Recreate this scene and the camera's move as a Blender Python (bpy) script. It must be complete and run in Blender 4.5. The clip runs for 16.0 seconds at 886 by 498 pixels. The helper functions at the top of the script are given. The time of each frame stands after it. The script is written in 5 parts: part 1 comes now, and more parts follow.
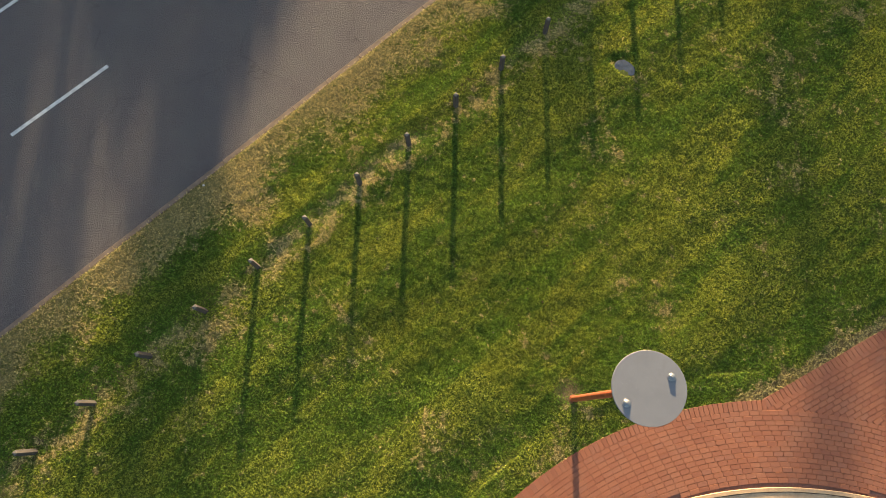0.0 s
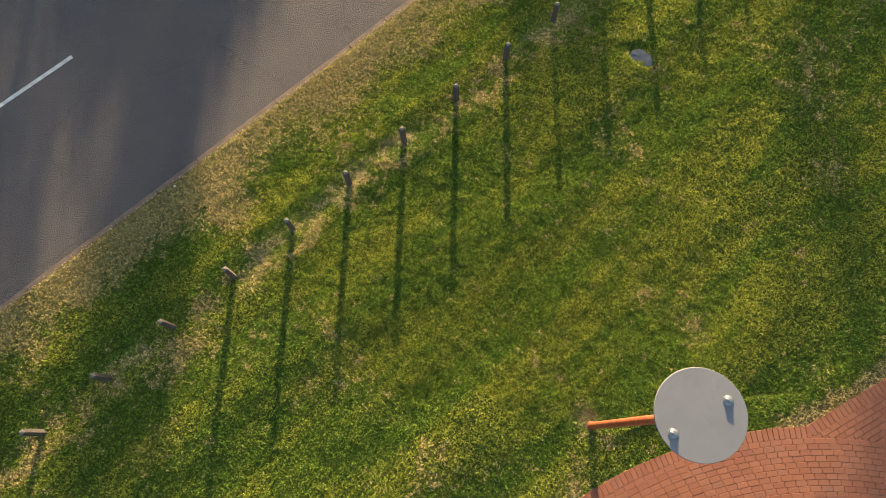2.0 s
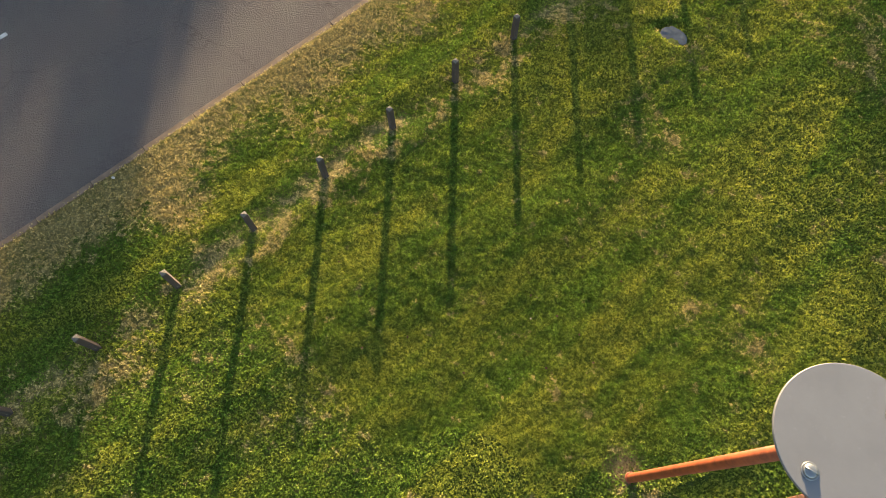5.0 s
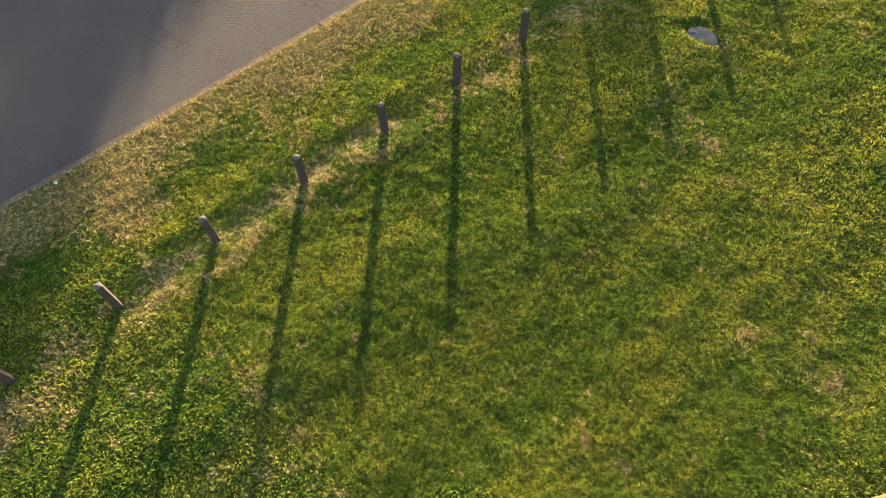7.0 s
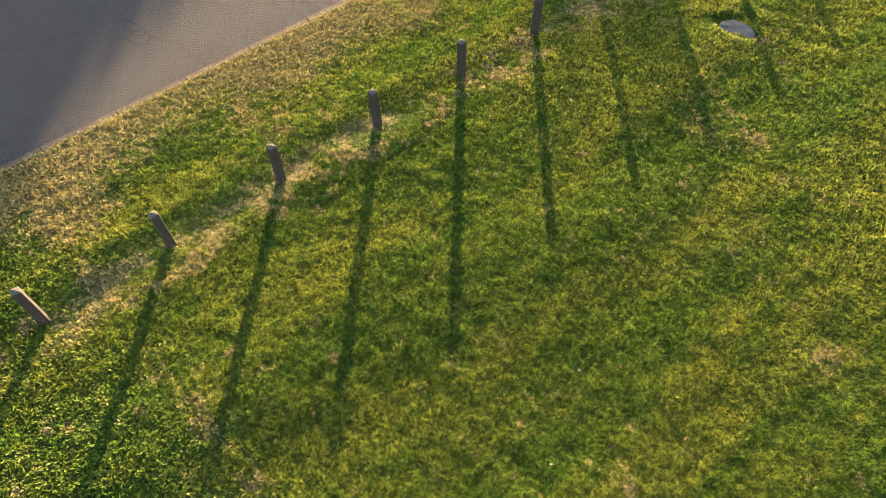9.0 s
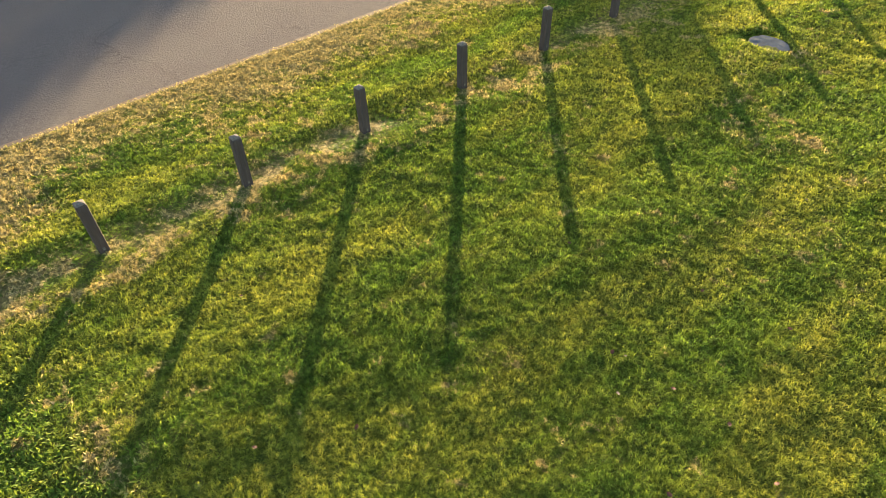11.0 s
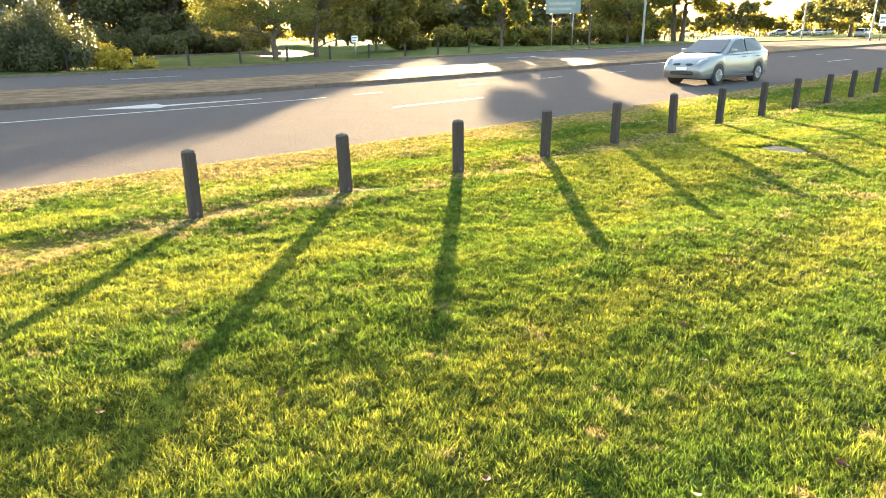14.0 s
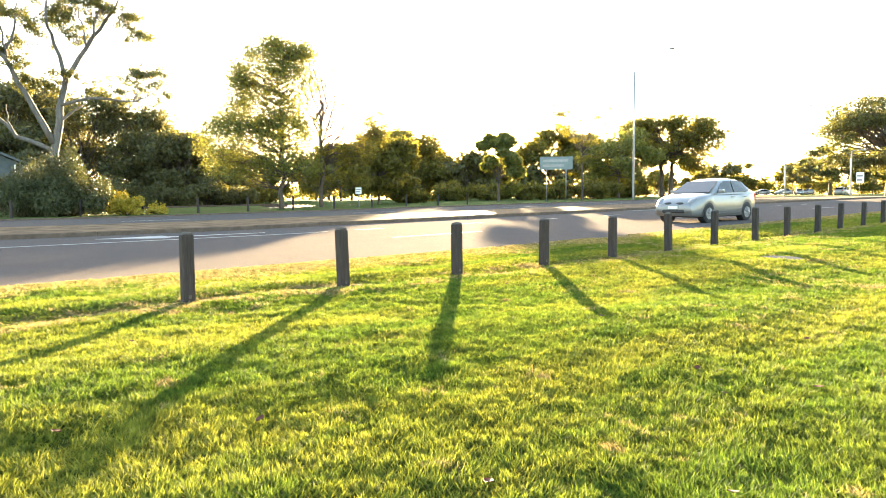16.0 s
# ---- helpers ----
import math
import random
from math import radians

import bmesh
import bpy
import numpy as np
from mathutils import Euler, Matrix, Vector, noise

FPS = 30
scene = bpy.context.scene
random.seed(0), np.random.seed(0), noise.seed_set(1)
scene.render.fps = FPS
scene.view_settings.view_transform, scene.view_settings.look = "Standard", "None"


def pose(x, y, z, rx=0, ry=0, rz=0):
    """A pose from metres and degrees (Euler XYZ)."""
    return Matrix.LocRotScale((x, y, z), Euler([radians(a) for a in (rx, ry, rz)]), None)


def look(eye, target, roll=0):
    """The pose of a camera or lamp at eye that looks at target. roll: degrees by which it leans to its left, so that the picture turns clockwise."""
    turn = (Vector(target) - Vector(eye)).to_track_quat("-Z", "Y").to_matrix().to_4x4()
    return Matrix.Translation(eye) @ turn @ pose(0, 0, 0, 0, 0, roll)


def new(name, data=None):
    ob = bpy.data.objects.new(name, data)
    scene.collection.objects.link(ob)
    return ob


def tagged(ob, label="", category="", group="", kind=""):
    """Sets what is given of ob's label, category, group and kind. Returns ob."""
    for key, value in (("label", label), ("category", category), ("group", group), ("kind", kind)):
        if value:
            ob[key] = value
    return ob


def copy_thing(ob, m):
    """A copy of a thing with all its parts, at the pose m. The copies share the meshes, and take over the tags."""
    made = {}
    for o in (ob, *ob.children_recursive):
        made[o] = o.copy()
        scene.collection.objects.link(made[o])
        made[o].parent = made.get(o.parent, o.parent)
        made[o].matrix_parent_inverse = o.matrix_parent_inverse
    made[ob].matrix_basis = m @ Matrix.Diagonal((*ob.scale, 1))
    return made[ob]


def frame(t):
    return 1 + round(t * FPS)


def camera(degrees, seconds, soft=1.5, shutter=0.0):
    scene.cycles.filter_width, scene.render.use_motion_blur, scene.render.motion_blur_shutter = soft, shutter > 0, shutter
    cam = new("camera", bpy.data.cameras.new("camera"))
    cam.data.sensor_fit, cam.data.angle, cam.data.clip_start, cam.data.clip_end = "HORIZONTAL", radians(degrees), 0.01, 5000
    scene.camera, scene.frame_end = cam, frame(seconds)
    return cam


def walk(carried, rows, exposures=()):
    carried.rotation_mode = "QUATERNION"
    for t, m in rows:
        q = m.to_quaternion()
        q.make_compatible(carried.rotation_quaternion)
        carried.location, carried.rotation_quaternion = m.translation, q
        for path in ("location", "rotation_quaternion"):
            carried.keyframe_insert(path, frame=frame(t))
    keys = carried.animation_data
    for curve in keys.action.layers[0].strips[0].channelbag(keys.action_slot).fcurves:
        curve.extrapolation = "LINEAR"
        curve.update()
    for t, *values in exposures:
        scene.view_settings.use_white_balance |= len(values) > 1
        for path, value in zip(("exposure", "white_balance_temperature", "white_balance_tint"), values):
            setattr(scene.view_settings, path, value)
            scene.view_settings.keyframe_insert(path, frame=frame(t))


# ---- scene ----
cam = camera(69.2, 16.0, 0.85)
PATH = [
    (0, (0.604, -0.17, 16.209), (0.496, 0.323, 14.274), -1.7),
    (0.5, (0.505, -0.072, 15.861), (0.407, 0.424, 13.926), -0.6),
    (1, (0.504, -0.032, 15.389), (0.402, 0.489, 13.46), -0.6),
    (1.5, (0.536, -0.044, 14.839), (0.426, 0.508, 12.92), -0.7),
    (2, (0.515, -0.066, 14.348), (0.404, 0.495, 12.432), -0.7),
    (2.5, (0.508, -0.118, 13.823), (0.395, 0.453, 11.909), -0.6),
    (3, (0.527, -0.157, 13.301), (0.408, 0.435, 11.394), -0.7),
    (3.5, (0.568, -0.208, 12.77), (0.438, 0.417, 10.874), -1.1),
    (4, (0.605, -0.219, 12.261), (0.468, 0.439, 10.377), -1.0),
    (4.5, (0.667, -0.186, 11.76), (0.522, 0.505, 9.888), -1.1),
    (5, (0.667, -0.235, 11.224), (0.516, 0.503, 9.371), -0.8),
    (7.3, (0.731, -0.368, 8.648), (0.523, 0.601, 6.911), -1.1),
    (7.5, (0.733, -0.321, 8.511), (0.52, 0.653, 6.777), -1.4),
    (8, (0.704, -0.281, 7.981), (0.484, 0.732, 6.271), -1.2),
    (8.5, (0.719, -0.269, 7.396), (0.484, 0.804, 5.725), -1.3),
    (9, (0.694, -0.196, 6.911), (0.453, 0.935, 5.279), -0.9),
    (9.2, (0.707, -0.134, 6.803), (0.458, 1.005, 5.178), -1.0),
    (11.5, (0.837, -0.143, 4.12), (0.5, 1.345, 2.827), -1.3),
    (12, (0.82, -0.16, 3.562), (0.474, 1.401, 2.361), -1.0),
    (12.5, (0.836, -0.162, 2.999), (0.469, 1.478, 1.914), -1.1),
    (13, (0.834, -0.165, 2.446), (0.453, 1.554, 1.496), -0.9),
    (13.5, (0.827, -0.154, 1.964), (0.435, 1.64, 1.172), -0.8),
    (14, (0.847, -0.131, 1.693), (0.443, 1.725, 1.066), -0.7),
    (14.5, (0.853, -0.126, 1.586), (0.442, 1.778, 1.13), -0.6),
    (15, (0.86, -0.126, 1.499), (0.443, 1.81, 1.217), -0.6),
    (15.5, (0.853, -0.13, 1.198), (0.436, 1.818, 1.029), -0.6),
    (16, (0.855, -0.136, 0.994), (0.437, 1.813, 0.837), -0.6),
]
EXPOSURE = [(0, 3.17), (5, 3.29), (9, 3.49), (12.5, 3.87), (14.5, 4.23), (16, 4.22)]
walk(cam, [(t, look(eye, target, roll)) for t, eye, target, roll in PATH], EXPOSURE)

# ---- light ----
SUN_EL, SUN_AZ = 7.6, -9.4          # degrees; azimuth from +y, positive to +x
sun_dir = Vector((math.sin(radians(SUN_AZ)) * math.cos(radians(SUN_EL)), math.cos(radians(SUN_AZ)) * math.cos(radians(SUN_EL)), math.sin(radians(SUN_EL))))
world = bpy.data.worlds.new("world")
scene.world = world
world.use_nodes = True
wn = world.node_tree.nodes
sky = wn.new("ShaderNodeTexSky")
sky.sky_type, sky.sun_disc = "NISHITA", False
sky.sun_elevation, sky.sun_rotation = radians(SUN_EL), radians(SUN_AZ)
sky.air_density, sky.dust_density, sky.ozone_density = 1.0, 1.6, 1.0
wn["Background"].inputs["Strength"].default_value = 0.082
world.node_tree.links.new(sky.outputs["Color"], wn["Background"].inputs["Color"])
sun = new("sun", bpy.data.lights.new("sun", "SUN"))
sun.data.energy, sun.data.angle, sun.data.color = 5.0, radians(0.6), (1.0, 0.77, 0.43)
sun.matrix_world = look((0, 0, 40), Vector((0, 0, 40)) - sun_dir)

# ---- plan: s runs along the kerb, k across it, away from the lawn ----
O = np.array((-0.715, 8.04))
U = np.array((0.6114, 0.7913))
N = np.array((-0.7913, 0.6114))
ROAD_AZ = math.degrees(math.atan2(U[1], U[0]))     # turn about z of a thing whose x runs along the road


def rise(s, k):
    """Height of the natural ground."""
    s, k = np.asarray(s, float), np.asarray(k, float)
    return 0.008 * np.clip(k - 2.8, 0, 60) + 0.009 * np.clip(s - 3, 0, 60)


def W(s, k, dz=0.0):
    p = O + s * U + k * N
    return Vector((p[0], p[1], float(rise(s, k)) + dz))


def SK(x, y):
    dx, dy = np.asarray(x) - O[0], np.asarray(y) - O[1]
    return dx * U[0] + dy * U[1], dx * N[0] + dy * N[1]


def Z(x, y):
    s, k = SK(x, y)
    return float(rise(s, k))


_rng = np.random.default_rng(7)
_tab = _rng.random((64, 64))


def vnoise(x, y, scale):
    """Smooth value noise, 0 to 1."""
    x, y = np.asarray(x) / scale, np.asarray(y) / scale
    xi, yi = np.floor(x).astype(int), np.floor(y).astype(int)
    fx, fy = x - xi, y - yi
    fx, fy = fx * fx * (3 - 2 * fx), fy * fy * (3 - 2 * fy)
    a, b = _tab[xi % 64, yi % 64], _tab[(xi + 1) % 64, yi % 64]
    c, d = _tab[xi % 64, (yi + 1) % 64], _tab[(xi + 1) % 64, (yi + 1) % 64]
    return (a * (1 - fx) + b * fx) * (1 - fy) + (c * (1 - fx) + d * fx) * fy


def swell(s, k):
    """Gentle undulation of the mown lawn, longer along the road than across it."""
    s, k = np.asarray(s, float), np.asarray(k, float)
    roll = (vnoise(s + 300, (k + 300) * 3.6, 4.6) - 0.5) * 0.105 + (vnoise(s + 111, (k + 300) * 4.6, 3.2) - 0.5) * 0.040
    # a shallow trough trodden along the line of bollards
    bend = (vnoise(s + 40, k * 0 + 5, 1.7) - 0.5) * 0.6
    dip = 0.042 * np.exp(-((k - 0.05 - bend) / 0.30) ** 2) * (0.45 + 0.8 * vnoise(s + 90, k * 0 + 3, 1.1))
    return (roll - dip) * np.clip((2.6 - k) / 1.5, 0, 1)


def turf(s, k):
    """Small humps of the turf, a hand or two across."""
    x, y = np.asarray(s, float) + 500, np.asarray(k, float) + 500
    h = 0.020 * (vnoise(x, y, 0.27) - 0.5) + 0.018 * (vnoise(x + 7, y + 3, 0.62) - 0.5)
    return h * np.clip((2.5 - k) / 0.5, 0, 1)


def hollow(x, y):
    """Dip in the lawn behind the pit lid."""
    return 0.075 * np.exp(-(((np.asarray(x) - 3.56) / 0.32) ** 2 + ((np.asarray(y) - 10.26) / 0.22) ** 2) ** 1.5)


# ---- materials ----
class Mat:
    def __init__(self, name):
        self.m = bpy.data.materials.new(name)
        self.m.use_nodes = True
        self.nodes, self.links = self.m.node_tree.nodes, self.m.node_tree.links
        self.bsdf = self.nodes["Principled BSDF"]
        self.out = self.nodes["Material Output"]

    def n(self, kind, **props):
        node = self.nodes.new(kind)
        if "data_type" in props:
            node.data_type = props["data_type"]
        if "operation" in props:
            node.operation = props["operation"]
        if "blend_type" in props:
            node.blend_type = props["blend_type"]
        if "feature" in props:
            node.feature = props["feature"]
        return node

    def link(self, a, b):
        self.links.new(a, b)

    def pos(self):
        return self.n("ShaderNodeNewGeometry").outputs["Position"]

    def obj(self):
        return self.n("ShaderNodeTexCoord").outputs["Object"]

    def noise(self, co, scale, detail=4.0, rough=0.6):
        t = self.n("ShaderNodeTexNoise")
        t.inputs["Scale"].default_value, t.inputs["Detail"].default_value, t.inputs["Roughness"].default_value = scale, detail, rough
        self.link(co, t.inputs["Vector"])
        return t.outputs["Fac"]

    def ramp(self, fac, stops):
        r = self.n("ShaderNodeValToRGB")
        e = r.color_ramp.elements
        while len(e) < len(stops):
            e.new(0.5)
        for el, (p, c) in zip(e, stops):
            el.position = p
            el.color = (*c, 1) if len(c) == 3 else c
        self.link(fac, r.inputs["Fac"])
        return r.outputs["Color"]

    def mix(self, fac, a, b, blend="MIX"):
        m = self.n("ShaderNodeMix", data_type="RGBA", blend_type=blend)
        for sock, v in ((m.inputs[0], fac), (m.inputs[6], a), (m.inputs[7], b)):
            if isinstance(v, (int, float)):
                sock.default_value = v
            elif isinstance(v, tuple):
                sock.default_value = (*v, 1)
            else:
                self.link(v, sock)
        return m.outputs[2]

    def math(self, op, a, b=0.0, clamp=False):
        m = self.n("ShaderNodeMath", operation=op)
        m.use_clamp = clamp
        for sock, v in ((m.inputs[0], a), (m.inputs[1], b)):
            if isinstance(v, (int, float)):
                sock.default_value = v
            else:
                self.link(v, sock)
        return m.outputs[0]

    def bump(self, h, strength=0.4, dist=0.01):
        b = self.n("ShaderNodeBump")
        b.inputs["Strength"].default_value, b.inputs["Distance"].default_value = strength, dist
        self.link(h, b.inputs["Height"])
        self.link(b.outputs["Normal"], self.bsdf.inputs["Normal"])

    def set(self, color=None, rough=None, metal=None, spec=None):
        for name, v in (("Base Color", color), ("Roughness", rough), ("Metallic", metal), ("Specular IOR Level", spec)):
            if v is None:
                continue
            if isinstance(v, tuple):
                self.bsdf.inputs[name].default_value = (*v, 1)
            elif isinstance(v, (int, float)):
                self.bsdf.inputs[name].default_value = v
            else:
                self.link(v, self.bsdf.inputs[name])
        return self

    def matte(self, amount=0.5, grain=0.6):
        """Dusty mineral surface: part plain rough diffuse, so that the sheen is weak."""
        d = self.n("ShaderNodeBsdfDiffuse")
        d.inputs["Roughness"].default_value = grain
        for a, b in (("Base Color", "Color"), ("Normal", "Normal")):
            for l in list(self.bsdf.inputs[a].links):
                self.link(l.from_socket, d.inputs[b])
        mx = self.n("ShaderNodeMixShader")
        mx.inputs[0].default_value = amount
        self.link(self.bsdf.outputs[0], mx.inputs[1])
        self.link(d.outputs[0], mx.inputs[2])
        self.link(mx.outputs[0], self.out.inputs["Surface"])
        return self

    def smooth(self, v, lo, hi):
        r = self.n("ShaderNodeMapRange")
        r.interpolation_type = "SMOOTHSTEP"
        r.inputs["From Min"].default_value, r.inputs["From Max"].default_value = lo, hi
        self.link(v, r.inputs["Value"])
        return r.outputs["Result"]

    def across(self):
        """k of the plan."""
        d = self.n("ShaderNodeVectorMath", operation="DOT_PRODUCT")
        self.link(self.pos(), d.inputs[0])
        d.inputs[1].default_value = (N[0], N[1], 0)
        return self.math("SUBTRACT", d.outputs["Value"], float(O @ N))

    def translucent(self, color, amount):
        t = self.n("ShaderNodeBsdfTranslucent")
        self.link(color, t.inputs["Color"])
        mx = self.n("ShaderNodeMixShader")
        mx.inputs[0].default_value = amount
        self.link(self.bsdf.outputs[0], mx.inputs[1])
        self.link(t.outputs[0], mx.inputs[2])
        self.link(mx.outputs[0], self.out.inputs["Surface"])


def plain(name, color, rough=0.6, metal=0.0, vary=0.15, scale=6.0, bump=0.0, spec=0.5, dusty=False):
    m = Mat(name)
    co = m.obj()
    f = m.noise(co, scale, 6)
    lo = tuple(max(0, c * (1 - vary)) for c in color)
    hi = tuple(min(1, c * (1 + vary)) for c in color)
    m.set(m.ramp(f, [(0.3, lo), (0.7, hi)]), rough, metal, spec)
    if bump:
        m.bump(m.noise(co, scale * 8, 4), bump, 0.004)
    if dusty:
        m.matte()
    return m.m


def path_edge(m, co):
    """1 along the straight edge of the brick path, where the grass has died back."""
    e = m.n("ShaderNodeVectorMath", operation="DOT_PRODUCT")
    m.link(co, e.inputs[0])
    e.inputs[1].default_value = (-0.6237, 0.7817, 0)
    off = m.math("ADD", m.math("SUBTRACT", e.outputs["Value"], -3.70), m.math("MULTIPLY", m.math("SUBTRACT", m.noise(co, 1.6, 5, 0.7), 0.5), 0.9))
    edge = m.math("SUBTRACT", 1.0, m.smooth(m.math("ABSOLUTE", off), 0.10, 0.42))
    sx = m.n("ShaderNodeSeparateXYZ")
    m.link(co, sx.inputs[0])
    return m.math("MULTIPLY", edge, m.smooth(sx.outputs[0], 6.8, 7.9))


def lawn_dryness(m, co, k):
    """0 green, 1 straw: dry beside the kerb and in patches elsewhere."""
    patch = m.noise(co, 0.42, 6, 0.68)
    fine = m.noise(co, 6.5, 5, 0.72)
    a = m.smooth(patch, 0.47, 0.68)
    b = m.smooth(m.math("ADD", k, m.math("MULTIPLY", m.math("SUBTRACT", patch, 0.5), 2.6)), 0.9, 2.7)
    b = m.math("MULTIPLY", b, m.math("SUBTRACT", 1.0, m.math("MULTIPLY", m.smooth(k, 29.0, 32.0), 0.8)))
    c = m.math("SUBTRACT", 1.0, m.smooth(m.math("ABSOLUTE", m.math("ADD", k, m.math("ADD", 0.22, m.math("MULTIPLY", m.math("SUBTRACT", m.noise(co, 0.8, 4), 0.5), 1.7)))), 0.18, 0.72))
    v = m.math("ADD", m.math("MULTIPLY", a, 0.44), m.math("MULTIPLY", b, 0.72))
    c = m.math("MULTIPLY", c, m.smooth(m.noise(co, 1.9, 5, 0.7), 0.38, 0.6))
    v = m.math("ADD", v, m.math("ADD", m.math("MULTIPLY", c, 0.66), m.math("MULTIPLY", path_edge(m, co), 0.8)))
    fleck = m.smooth(m.math("ADD", m.math("MULTIPLY", m.noise(co, 2.6, 4, 0.65), 0.75), m.math("MULTIPLY", patch, 0.25)), 0.555, 0.64)
    v = m.math("ADD", v, m.math("MULTIPLY", fleck, 0.55))
    return m.math("ADD", v, m.math("MULTIPLY", m.math("SUBTRACT", fine, 0.52), 1.6), True)


def bare_soil(m, co, k):
    """1 on the worn strip under the bollards."""
    wob = m.math("ADD", m.math("SUBTRACT", k, 0.08), m.math("MULTIPLY", m.math("SUBTRACT", m.noise(co, 1.3, 4), 0.5), 1.2))
    strip = m.math("SUBTRACT", 1.0, m.smooth(m.math("ABSOLUTE", wob), 0.05, 0.34))
    worn = m.math("MULTIPLY", strip, m.smooth(m.noise(co, 2.1, 6, 0.75), 0.44, 0.60))
    d = m.n("ShaderNodeVectorMath", operation="DISTANCE")
    m.link(co, d.inputs[0])
    d.inputs[1].default_value = (3.44, 0.92, 0)
    foot = m.math("SUBTRACT", 1.0, m.smooth(m.math("ADD", d.outputs["Value"], m.math("MULTIPLY", m.math("SUBTRACT", m.noise(co, 3.0, 4), 0.5), 0.5)), 0.16, 0.50))
    edge = path_edge(m, co)
    return m.math("MAXIMUM", worn, m.math("MAXIMUM", foot, edge))


def turf_shade(m, co):
    """Long bands of deeper and paler green that run with the road: shade of turf swells put into the colour, plus blots
    of tone.
    """
    a = m.n("ShaderNodeVectorMath", operation="DOT_PRODUCT")
    b = m.n("ShaderNodeVectorMath", operation="DOT_PRODUCT")
    m.link(co, a.inputs[0])
    m.link(co, b.inputs[0])
    a.inputs[1].default_value = (U[0] * 0.16, U[1] * 0.16, 0)
    b.inputs[1].default_value = (N[0] * 0.75, N[1] * 0.75, 0)
    v = m.n("ShaderNodeCombineXYZ")
    m.link(a.outputs["Value"], v.inputs[0])
    m.link(b.outputs["Value"], v.inputs[1])
    band = m.smooth(m.noise(v.outputs[0], 1.0, 4, 0.62), 0.44, 0.57)
    blot = m.smooth(m.noise(co, 1.7, 5, 0.7), 0.42, 0.60)
    return m.math("ADD", m.math("MULTIPLY", band, 0.72), m.math("MULTIPLY", blot, 0.28), True)


def make_ground():
    m = Mat("lawn_soil")
    co, k = m.pos(), m.across()
    green = m.ramp(m.noise(co, 60, 4, 0.75), [(0.30, (0.018, 0.029, 0.005)), (0.5, (0.056, 0.076, 0.013)), (0.7, (0.112, 0.130, 0.026))])
    green = m.mix(m.smooth(k, 29.0, 31.0), green, m.ramp(m.noise(co, 6, 6, 0.75), [(0.3, (0.045, 0.075, 0.018)), (0.7, (0.10, 0.15, 0.035))]))
    straw = m.ramp(m.noise(co, 90, 4, 0.75), [(0.3, (0.10, 0.080, 0.030)), (0.6, (0.25, 0.20, 0.085)), (0.85, (0.40, 0.33, 0.165))])
    soil = m.ramp(m.noise(co, 34, 5, 0.8), [(0.34, (0.045, 0.032, 0.016)), (0.5, (0.125, 0.092, 0.046)), (0.68, (0.23, 0.172, 0.088))])
    c = m.mix(lawn_dryness(m, co, k), green, straw)
    c = m.mix(bare_soil(m, co, k), c, soil)
    m.set(c, 0.95, 0, 0.1)
    m.bump(m.noise(co, 36, 5, 0.8), 1.0, 0.09)
    m.matte()
    return m.m


def make_blades():
    m = Mat("grass_blades")
    co, k = m.pos(), m.across()
    rnd = m.n("ShaderNodeNewGeometry").outputs["Random Per Island"]
    deep = m.ramp(rnd, [(0.0, (0.049, 0.092, 0.013)), (0.5, (0.074, 0.131, 0.018)), (1.0, (0.110, 0.170, 0.028))])
    pale = m.ramp(rnd, [(0.0, (0.124, 0.152, 0.021)), (0.5, (0.172, 0.198, 0.029)), (1.0, (0.232, 0.246, 0.047))])
    green = m.mix(turf_shade(m, co), deep, pale)
    straw = m.ramp(rnd, [(0.0, (0.22, 0.175, 0.068)), (0.6, (0.33, 0.268, 0.115)), (1.0, (0.41, 0.34, 0.17))])
    thr = m.math("ADD", m.math("MULTIPLY", rnd, 0.3), lawn_dryness(m, co, k))
    dead = m.smooth(thr, 0.45, 0.85)
    c = m.mix(dead, green, straw)
    # tuft by tuft: deep green beside yellowed clumps, low-sun light and shade put into colour
    tuft = m.math("ADD", m.math("MULTIPLY", m.noise(co, 13, 3, 0.6), 0.55), m.math("MULTIPLY", m.noise(co, 27, 2, 0.5), 0.45))
    c = m.mix(1.0, c, m.ramp(tuft, [(0.40, (0.50, 0.54, 0.56)), (0.5, (1.0, 1.0, 1.0)), (0.60, (1.56, 1.49, 1.38))]), "MULTIPLY")
    c = m.mix(1.0, c, (1.03, 1.0, 0.96), "MULTIPLY")
    m.set(c, 0.7, 0, 0.08)
    # dead blades let little light through
    tc = m.mix(1.0, m.mix(dead, (1.03, 0.95, 0.70), (0.60, 0.58, 0.46)), c, "MULTIPLY")
    m.translucent(tc, 0.44)
    return m.m


